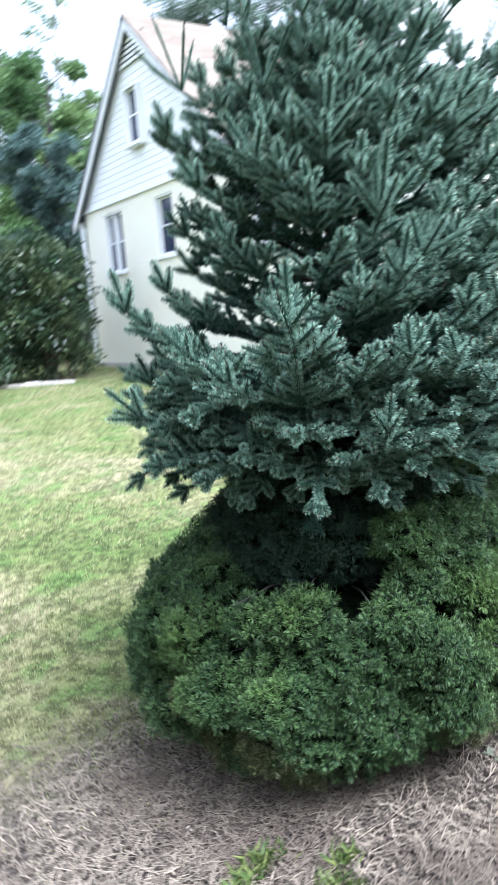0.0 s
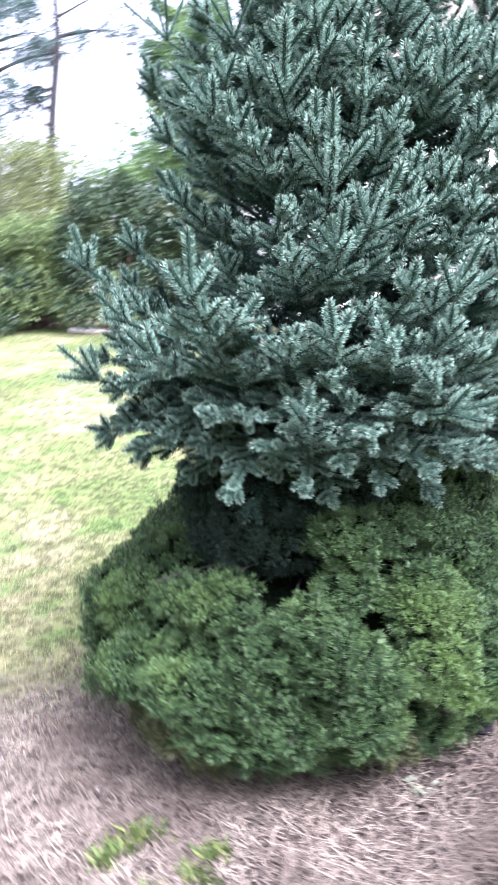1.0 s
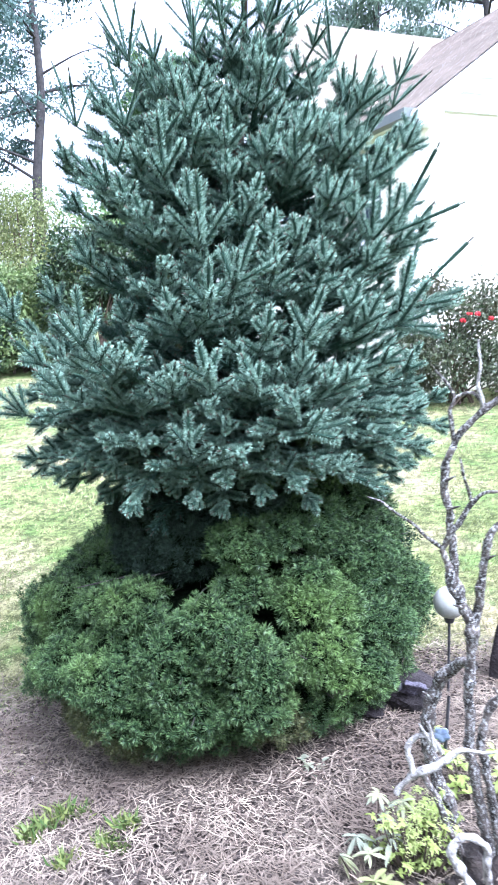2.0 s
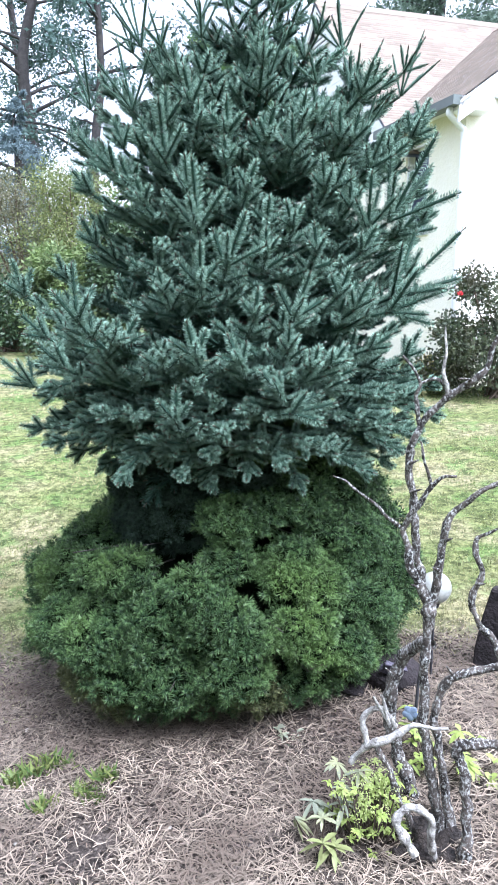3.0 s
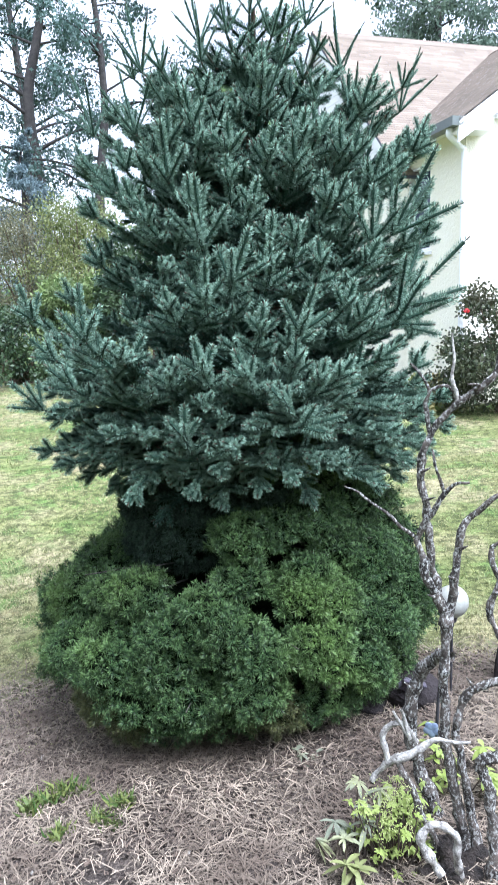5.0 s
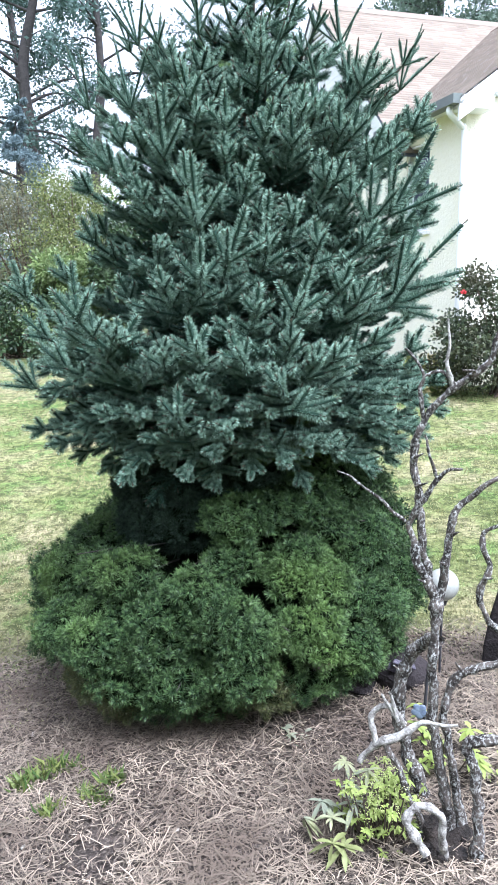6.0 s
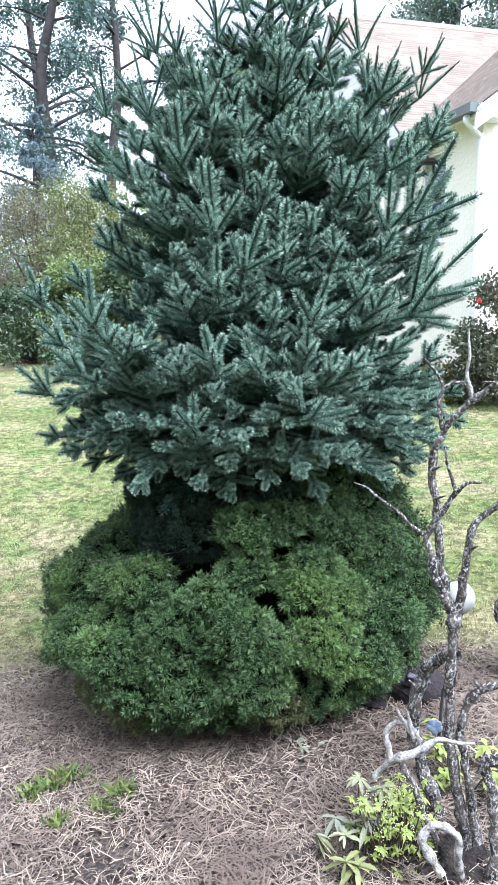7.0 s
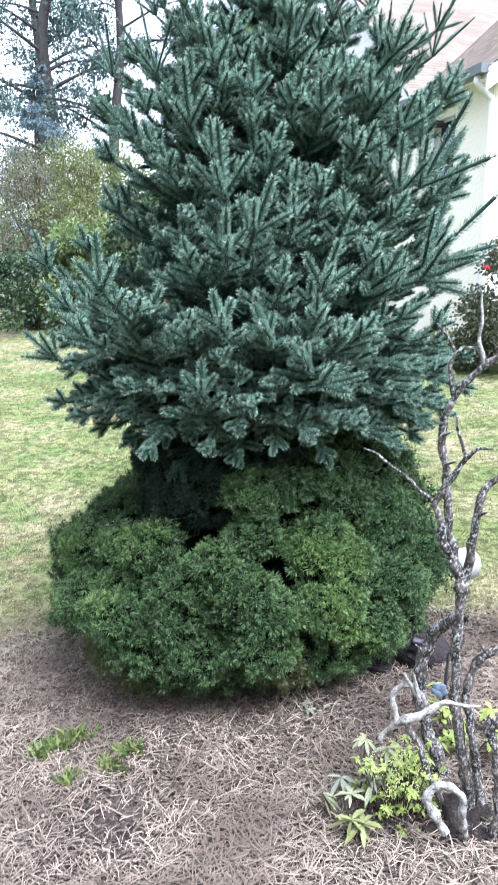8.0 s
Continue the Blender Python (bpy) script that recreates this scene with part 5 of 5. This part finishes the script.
def build_deadwood():
    rng = np.random.default_rng(41)
    root = empty("dead_shrub", "leafless gnarled shrub with lichen-grey bark in the bed", "dead shrub", (0, 0, 0))

    def limb(name, pts, material=M_LICHEN, sides=10, per=9):
        line = smooth_path(pts, per)
        for i in range(len(line)):
            p = Vector(line[i, :3])
            line[i, :3] += np.array(noise.noise_vector(p * 18)) * 0.009
            line[i, 3] *= 0.73 * (1 + 0.38 * noise.noise(p * 38))
        vs, fs = tube_arrays([line], sides, 0.09, rng)
        part(name, (vs, fs), material, root, smooth=True)
        return line

    limb("stem", [(1.31, 2.0, 0.1, 0.026), (1.28, 2.0, 0.28, 0.021), (1.245, 2.0, 0.45, 0.019), (1.23, 2.0, 0.62, 0.019), (1.228, 2.0, 0.78, 0.0185), (1.232, 2.0, 0.86, 0.023), (1.19, 1.99, 0.96, 0.0165), (1.15, 1.99, 1.08, 0.013)])
    limb("branch", [(1.15, 1.99, 1.08, 0.012), (1.185, 1.98, 1.14, 0.011), (1.235, 1.98, 1.22, 0.0085), (1.285, 1.98, 1.235, 0.004)])
    limb("twig", [(1.225, 1.98, 1.205, 0.006), (1.205, 1.97, 1.27, 0.0048), (1.185, 1.97, 1.32, 0.003)])
    limb("twig", [(1.15, 1.99, 1.085, 0.0075), (1.09, 1.98, 1.13, 0.0055), (1.02, 1.98, 1.185, 0.0045), (0.96, 1.98, 1.21, 0.0025)])
    limb("branch", [(1.205, 2.04, 0.91, 0.013), (1.185, 2.05, 1.0, 0.014), (1.168, 2.05, 1.16, 0.0135), (1.152, 2.05, 1.25, 0.015), (1.172, 2.05, 1.335, 0.0125), (1.225, 2.05, 1.41, 0.013), (1.275, 2.05, 1.45, 0.013), (1.33, 2.05, 1.5, 0.0115), (1.365, 2.05, 1.6, 0.009), (1.42, 2.05, 1.67, 0.006)])
    limb("twig", [(1.175, 2.05, 1.34, 0.009), (1.165, 2.04, 1.42, 0.0075), (1.175, 2.04, 1.46, 0.0065), (1.13, 2.04, 1.53, 0.0045)])
    limb("twig", [(1.172, 2.04, 1.455, 0.006), (1.215, 2.04, 1.47, 0.006), (1.245, 2.05, 1.44, 0.007)])
    limb("twig", [(1.24, 2.05, 1.43, 0.008), (1.235, 2.04, 1.5, 0.0065), (1.225, 2.04, 1.6, 0.003)], M_BLEACH)
    limb("twig", [(1.285, 2.05, 1.46, 0.007), (1.3, 2.03, 1.475, 0.005), (1.275, 2.03, 1.475, 0.003)])
    limb("branch", [(1.234, 2.0, 0.85, 0.019), (1.25, 2.0, 0.98, 0.0145), (1.262, 2.0, 1.08, 0.0135), (1.285, 2.0, 1.145, 0.012), (1.345, 2.0, 1.2, 0.01), (1.43, 2.0, 1.25, 0.006)])
    limb("branch", [(1.46, 2.15, 0.56, 0.017), (1.43, 2.15, 0.66, 0.014), (1.395, 2.15, 0.74, 0.012), (1.352, 2.15, 0.78, 0.0125), (1.332, 2.15, 0.86, 0.012), (1.352, 2.15, 0.94, 0.0115), (1.332, 2.15, 1.02, 0.008), (1.42, 2.15, 1.08, 0.005)])
    limb("branch", [(1.325, 2.0, 0.2, 0.019), (1.29, 2.0, 0.4, 0.016), (1.262, 2.0, 0.53, 0.015), (1.268, 2.0, 0.61, 0.016), (1.295, 2.0, 0.68, 0.0155), (1.36, 2.0, 0.715, 0.015), (1.47, 2.02, 0.75, 0.013)])
    limb("stump", [(1.37, 1.92, 0.12, 0.03), (1.362, 1.92, 0.3, 0.021), (1.355, 1.92, 0.45, 0.018), (1.33, 1.92, 0.525, 0.019), (1.375, 1.92, 0.55, 0.019), (1.47, 1.93, 0.565, 0.016)])
    limb("root_stem", [(1.24, 2.15, 0.02, 0.04), (1.2, 2.15, 0.19, 0.03), (1.145, 2.15, 0.34, 0.026), (1.115, 2.15, 0.48, 0.029), (1.14, 2.15, 0.62, 0.025), (1.195, 2.12, 0.7, 0.02), (1.24, 2.06, 0.74, 0.016)])
    limb("branch", [(1.045, 1.95, 0.4, 0.01), (1.09, 1.95, 0.47, 0.014), (1.14, 1.95, 0.49, 0.014), (1.2, 1.96, 0.535, 0.0125), (1.24, 1.96, 0.545, 0.007), (1.3, 1.96, 0.55, 0.0045)], M_BLEACH)
    limb("twig", [(1.085, 1.95, 0.46, 0.011), (1.078, 1.95, 0.55, 0.0115), (1.118, 1.95, 0.585, 0.01), (1.16, 1.96, 0.53, 0.01)], M_BLEACH)
    limb("twig", [(1.13, 1.95, 0.56, 0.008), (1.105, 1.94, 0.62, 0.004)], M_BLEACH)
    limb("twig", [(1.14, 1.95, 0.54, 0.008), (1.125, 1.94, 0.63, 0.005)], M_BLEACH)
    limb("branch", [(1.115, 1.95, 0.47, 0.011), (1.16, 1.95, 0.38, 0.012), (1.2, 1.96, 0.28, 0.013), (1.24, 1.98, 0.18, 0.014)])
    limb("branch", [(1.245, 1.86, 0.235, 0.016), (1.205, 1.85, 0.29, 0.017), (1.19, 1.85, 0.335, 0.015), (1.235, 1.86, 0.37, 0.014), (1.28, 1.87, 0.335, 0.014), (1.275, 1.88, 0.26, 0.013), (1.29, 1.92, 0.18, 0.016)], M_BLEACH)
    bm = bmesh.new()
    bmesh.ops.create_icosphere(bm, subdivisions=4, radius=1.0)
    for v in bm.verts:
        k = 1 + 0.5 * noise.noise(v.co * 2.3) + 0.25 * noise.noise(v.co * 6)
        k += 0.3 * noise.noise(v.co * 13)
        v.co = Vector((1.27 + 0.105 * v.co.x * k, 1.97 + 0.09 * v.co.y * k, 0.15 + 0.085 * v.co.z * k))
    part("burl", bm, M_BURL, root, "dark rotten root burl", smooth=True)
    # short spurs where twigs broke off
    for x, y, z, dx, dz in ((1.16, 2.04, 1.17, 0.03, 0.01), (1.15, 2.04, 1.24, 0.028, 0.02), (1.255, 1.99, 0.98, -0.02, 0.012), (1.265, 1.99, 1.06, 0.02, 0.018), (1.2, 1.98, 0.93, -0.022, 0.01), (1.23, 1.98, 0.72, 0.02, 0.02), (1.24, 1.98, 0.52, -0.02, 0.016), (1.34, 2.14, 0.9, 0.02, 0.01), (1.3, 1.99, 0.7, -0.012, 0.025), (1.13, 2.14, 0.58, -0.03, 0.03)):
        limb("spur", [(x, y, z, 0.006), (x + dx * 0.6, y - 0.008, z + dz * 0.6, 0.0045), (x + dx, y - 0.012, z + dz, 0.002)], sides=6, per=3)
    return root


build_deadwood()

# ---- stones, lamp and small things in the bed ----


def rock(name, label, at, size, seed, material=M_ROCK, category="rock", group=""):
    """A broken stone: a squashed lumpy block with flat faces, sunk a little into the soil."""
    rng = np.random.default_rng(seed)
    bm = bmesh.new()
    bmesh.ops.create_icosphere(bm, subdivisions=3, radius=1.0)
    cuts = rng.normal(size=(9, 3))
    cuts /= np.linalg.norm(cuts, axis=1)[:, None]
    for v in bm.verts:
        p = np.array(v.co)
        for c in cuts:
            d = p @ c
            if d > 0.66:
                p = p - c * (d - 0.66)
        p = p * (1 + 0.06 * noise.noise(Vector(p * 4) + Vector((seed, 0, 0))))
        v.co = p * np.array(size) / 2
    ob = part(name, bm, material)
    z0 = float(ground_z(at[0], at[1]))
    ob.matrix_basis = pose(at[0], at[1], z0 + size[2] * 0.28, rng.uniform(-8, 8), rng.uniform(-8, 8), rng.uniform(0, 360))
    return tagged(ob, label, category, group)


M_SLATE = mottled("purple_slate", (0.02, 0.018, 0.024), (0.08, 0.072, 0.095), 30, 120, 0.8, 0.008)
rock("rock", "dark brown rock beside the skirt", (0.98, 2.84), (0.32, 0.25, 0.18), 5)
rock("rock", "dark shaded rock under the skirt's edge", (0.87, 2.76), (0.22, 0.18, 0.11), 6)


def slate_piece(at, z):
    """A broken flat flake of slate leaning on the rock."""
    bm = box(bmesh.new(), (-0.042, -0.012, -0.036), (0.042, 0.012, 0.036), 0.006)
    bmesh.ops.subdivide_edges(bm, edges=bm.edges[:], cuts=2, use_grid_fill=True)
    for v in bm.verts:
        v.co += Vector(noise.noise_vector(v.co * 22)) * 0.014
    ob = part("slate_flake", bm, M_SLATE)
    ob.matrix_basis = pose(at[0], at[1], z, 35, 20, 25)
    tagged(ob, "purple-grey broken slate leaning on the rock", "stone")


slate_piece((1.03, 2.75), 0.29)


def slab(at):
    bm = box(bmesh.new(), (-0.11, -0.03, -0.06), (0.11, 0.03, 0.33), 0.012)
    bmesh.ops.subdivide_edges(bm, edges=bm.edges[:], cuts=2, use_grid_fill=True)
    for v in bm.verts:
        v.co += Vector(noise.noise_vector(v.co * 9)) * 0.012
        if v.co.z > 0.1:
            v.co.x *= 1 - 0.9 * (v.co.z - 0.1) * (1 if v.co.x < 0 else 0.3)
    ob = part("slate_slab", bm, M_ROCK)
    ob.matrix_basis = pose(at[0], at[1], float(ground_z(*at)), -6, 4, -15)
    tagged(ob, "upright dark slate slab at the bed's edge", "stone slab")


slab((1.42, 3.0))


def globe_light(at, z):
    root = empty("garden_globe", "white frosted garden globe on a thin dark stake", "garden light", (at[0], at[1], float(ground_z(*at))))
    h = z - float(ground_z(*at))
    bm = bmesh.new()
    bmesh.ops.create_uvsphere(bm, u_segments=28, v_segments=18, radius=0.062)
    bmesh.ops.translate(bm, verts=bm.verts, vec=(0, 0, h))
    part("globe", bm, M_GLOBE, root, smooth=True)
    part("collar", tube_arrays([smooth_path([(0, 0, h - 0.08, 0.016), (0, 0, h - 0.055, 0.024)], 3)], 12), M_BLACK, root)
    part("stake", tube_arrays([smooth_path([(0, 0, -0.05, 0.005), (0, 0, h - 0.07, 0.005)], 3)], 8), M_BLACK, root)


globe_light((1.16, 2.9), 0.58)


def blue_ornament(at, z):
    z0 = float(ground_z(*at))
    root = empty("garden_ornament", "small blue glass flower on a dark stake", "garden ornament", (at[0], at[1], z0))
    h = z - z0
    part("stake", tube_arrays([smooth_path([(0.005, 0, -0.05, 0.006), (0.012, 0, h * 0.6, 0.006), (0.02, 0, h + 0.13, 0.005)], 4)], 8), M_BLACK, root)
    for k in range(5):
        bm = bmesh.new()
        bmesh.ops.create_uvsphere(bm, u_segments=10, v_segments=8, radius=1.0)
        m = Matrix.Translation((0, -0.012, h)) @ Matrix.Rotation(k * 2 * math.pi / 5 + 0.3, 4, "Y") @ Matrix.Translation((0.012, 0, 0)) @ Matrix.Diagonal((0.017, 0.004, 0.013, 1))
        bmesh.ops.transform(bm, matrix=m, verts=bm.verts)
        part("petal", bm, M_BLUE, root, smooth=True)


blue_ornament((1.15, 2.4), 0.33)


def whorl_plant(name, label, at, heads, leaf, material, seed, n=8, ratio=0.34):
    """Leaves in whorls at the ends of thin stems; heads: dx, dy, height."""
    rng = np.random.default_rng(seed)
    z0 = float(ground_z(*at))
    root = empty(name, label, "plant", (at[0], at[1], z0))
    for dx, dy, h in heads:
        line = smooth_path([(dx * 0.3, dy * 0.3, -0.02, 0.0026), (dx * 0.8, dy * 0.8, h * 0.6, 0.0022), (dx, dy, h, 0.0018)], 4)
        stem = part("stem", tube_arrays([line], 6), M_TWIG, root)
        tilt = rng.normal(0, 0.35, 3)
        for k in range(n):
            a = 2 * np.pi * (k + rng.uniform(-0.4, 0.4)) / n
            el = rng.uniform(-0.5, 0.8)
            d = unit(np.array([math.cos(a) * math.cos(el), math.sin(a) * math.cos(el), math.sin(el)]) + tilt)
            ln = leaf * rng.uniform(0.5, 1.2)
            s = unit(np.cross(d, UP))
            up = np.cross(s, d)
            rows = []
            for q, w in ((0, 0.12), (0.25, 0.7), (0.55, 1.0), (0.8, 0.7), (1.0, 0.05)):
                c = np.array([dx, dy, h]) + d * ln * q - UP * 0.45 * ln * q * q
                rows += [c - s * ln * ratio * 0.5 * w + up * 0.02 * ln, c - up * 0.015 * ln, c + s * ln * ratio * 0.5 * w + up * 0.02 * ln]
            f = [[3 * i + j, 3 * i + j + 1, 3 * i + j + 4, 3 * i + j + 3] for i in range(4) for j in range(2)]
            part("leaf", (np.array(rows), np.array(f)), material, stem)
    return root


def heads_for(seed, count, spread, low, high):
    r = random.Random(seed)
    return [(r.gauss(0, spread), r.gauss(0, spread), r.uniform(low, high)) for _ in range(count)]


whorl_plant("rhododendron_seedling", "small grey-green whorled plant in the bed", (0.99, 1.9), [(-0.055, 0.06, 0.1), (0.02, 0.08, 0.15), (-0.01, 0.0, 0.1), (0.045, 0.03, 0.14), (-0.09, 0.0, 0.08), (0.0, 0.12, 0.2), (0.07, 0.1, 0.2), (-0.03, 0.1, 0.06)], 0.05, M_SAGE, 91, 10, 0.28)
whorl_plant("rhododendron_seedling", "low yellow-green whorled plant in the bed", (1.0, 1.83), [(0.0, 0.0, 0.08), (0.025, 0.02, 0.06)], 0.06, M_YOUNG, 96, 11, 0.27)
whorl_plant("andromeda_plant", "bright lime-green leafy plant with budded sprays", (1.105, 1.97), heads_for(1, 150, 0.045, 0.02, 0.19), 0.021, M_LIME, 92, 8, 0.38)
whorl_plant("andromeda_plant", "lime-green leafy plant behind the dead shrub", (1.25, 2.3), heads_for(2, 22, 0.07, 0.03, 0.12), 0.042, M_LIME, 93, 7, 0.42)
whorl_plant("bed_weed", "low grey-green rosette weed in the bed", (0.71, 2.39), [(0.0, 0.0, 0.025), (0.04, 0.03, 0.02), (0.02, -0.03, 0.015), (-0.03, 0.03, 0.02)], 0.04, M_SAGE, 94, 7, 0.42)


def bud_sprays(plant, count, seed):
    """Drooping sprays of tiny pale buds over the plant."""
    rng = np.random.default_rng(seed)
    for _ in range(count):
        bm = bmesh.new()
        p = np.array([rng.normal(0, 0.045), rng.normal(-0.02, 0.04), rng.uniform(0.12, 0.25)])
        d = unit(np.array([rng.normal(0, 1), rng.normal(-0.4, 1), rng.uniform(-0.5, 0.6)]))
        for k in range(9):
            q = p + d * 0.0065 * k - UP * 0.0006 * k * k + rng.normal(0, 0.002, 3)
            bmesh.ops.create_icosphere(bm, subdivisions=1, radius=0.0018, matrix=Matrix.Translation(q))
        part("bud_spray", bm, M_BUDS, plant)


M_BUDS = mottled("pale_buds", (0.3, 0.35, 0.1), (0.46, 0.5, 0.22), 60, 300, 0.6, 0.0005, leafy=0.2)
bud_sprays(bpy.data.objects["andromeda_plant"], 60, 95)


def weed(at, seed, size):
    """A tuft of narrow upright leaves."""
    rng = np.random.default_rng(seed)
    z0 = float(ground_z(*at))
    n = 54
    a = rng.uniform(0, 2 * np.pi, n)
    c = np.stack([at[0] + rng.normal(0, 0.015, n), at[1] + rng.normal(0, 0.013, n), np.full(n, z0 - 0.004)], 1)
    d = np.stack([0.5 * np.cos(a), 0.5 * np.sin(a), rng.uniform(0.5, 1.2, n)], 1)
    v, f = leaf_quads(rng, c, d, size * 0.64, 0.15, 0.6)
    ob = part("weed_tuft", (v, f), M_WEED)
    tagged(ob, "small bright green weed tuft in the bare bed", "weed", "weeds in the bed")


for i, (x, y, s) in enumerate(((-0.135, 2.0, 0.1), (-0.105, 2.05, 0.1), (-0.075, 2.1, 0.1), (-0.02, 2.12, 0.08), (0.04, 1.9, 0.085), (0.12, 2.0, 0.07), (0.16, 1.99, 0.075), (0.18, 2.07, 0.1), (0.2, 1.98, 0.06))):
    weed((x, y), 200 + i, s)

for i, (x, y, s) in enumerate(((-0.32, 2.3, 0.03), (0.05, 1.75, 0.022), (0.75, 1.7, 0.028), (0.5, 1.9, 0.02), (-0.05, 1.7, 0.025), (0.32, 1.62, 0.02), (0.62, 2.15, 0.02), (-0.5, 2.0, 0.03), (0.9, 2.3, 0.02))):
    rock("pebble", "small pale pebble lying on the bed", (x, y), (s, s * 0.8, s * 0.6), 300 + i, M_PEBBLE, "pebble", group="pebbles in the bed")


def oak_leaf(m):
    """A dry lobed leaf caught in the skirt."""
    bm = bmesh.new()
    mid = [bm.verts.new((0, 0.09 * t, 0.006 * math.sin(3 * t))) for t in np.linspace(0, 1, 9)]
    for sgn in (-1, 1):
        rim = [bm.verts.new((sgn * (0.008 + 0.026 * math.sin(math.pi * t) * (1.0 if k % 2 else 0.45)), 0.09 * t + 0.004, 0.012 * math.sin(math.pi * t))) for k, t in enumerate(np.linspace(0, 1, 9))]
        for k in range(8):
            bm.faces.new((mid[k], mid[k + 1], rim[k + 1], rim[k]))
    ob = part("dry_leaf", bm, M_DRYLEAF)
    ob.matrix_basis = m @ Matrix.Scale(0.7, 4)
    tagged(ob, "dry pale oak leaf caught in the skirt", "leaf")


oak_leaf(pose(0.775, 2.5, 0.365, 80, 70, 10))
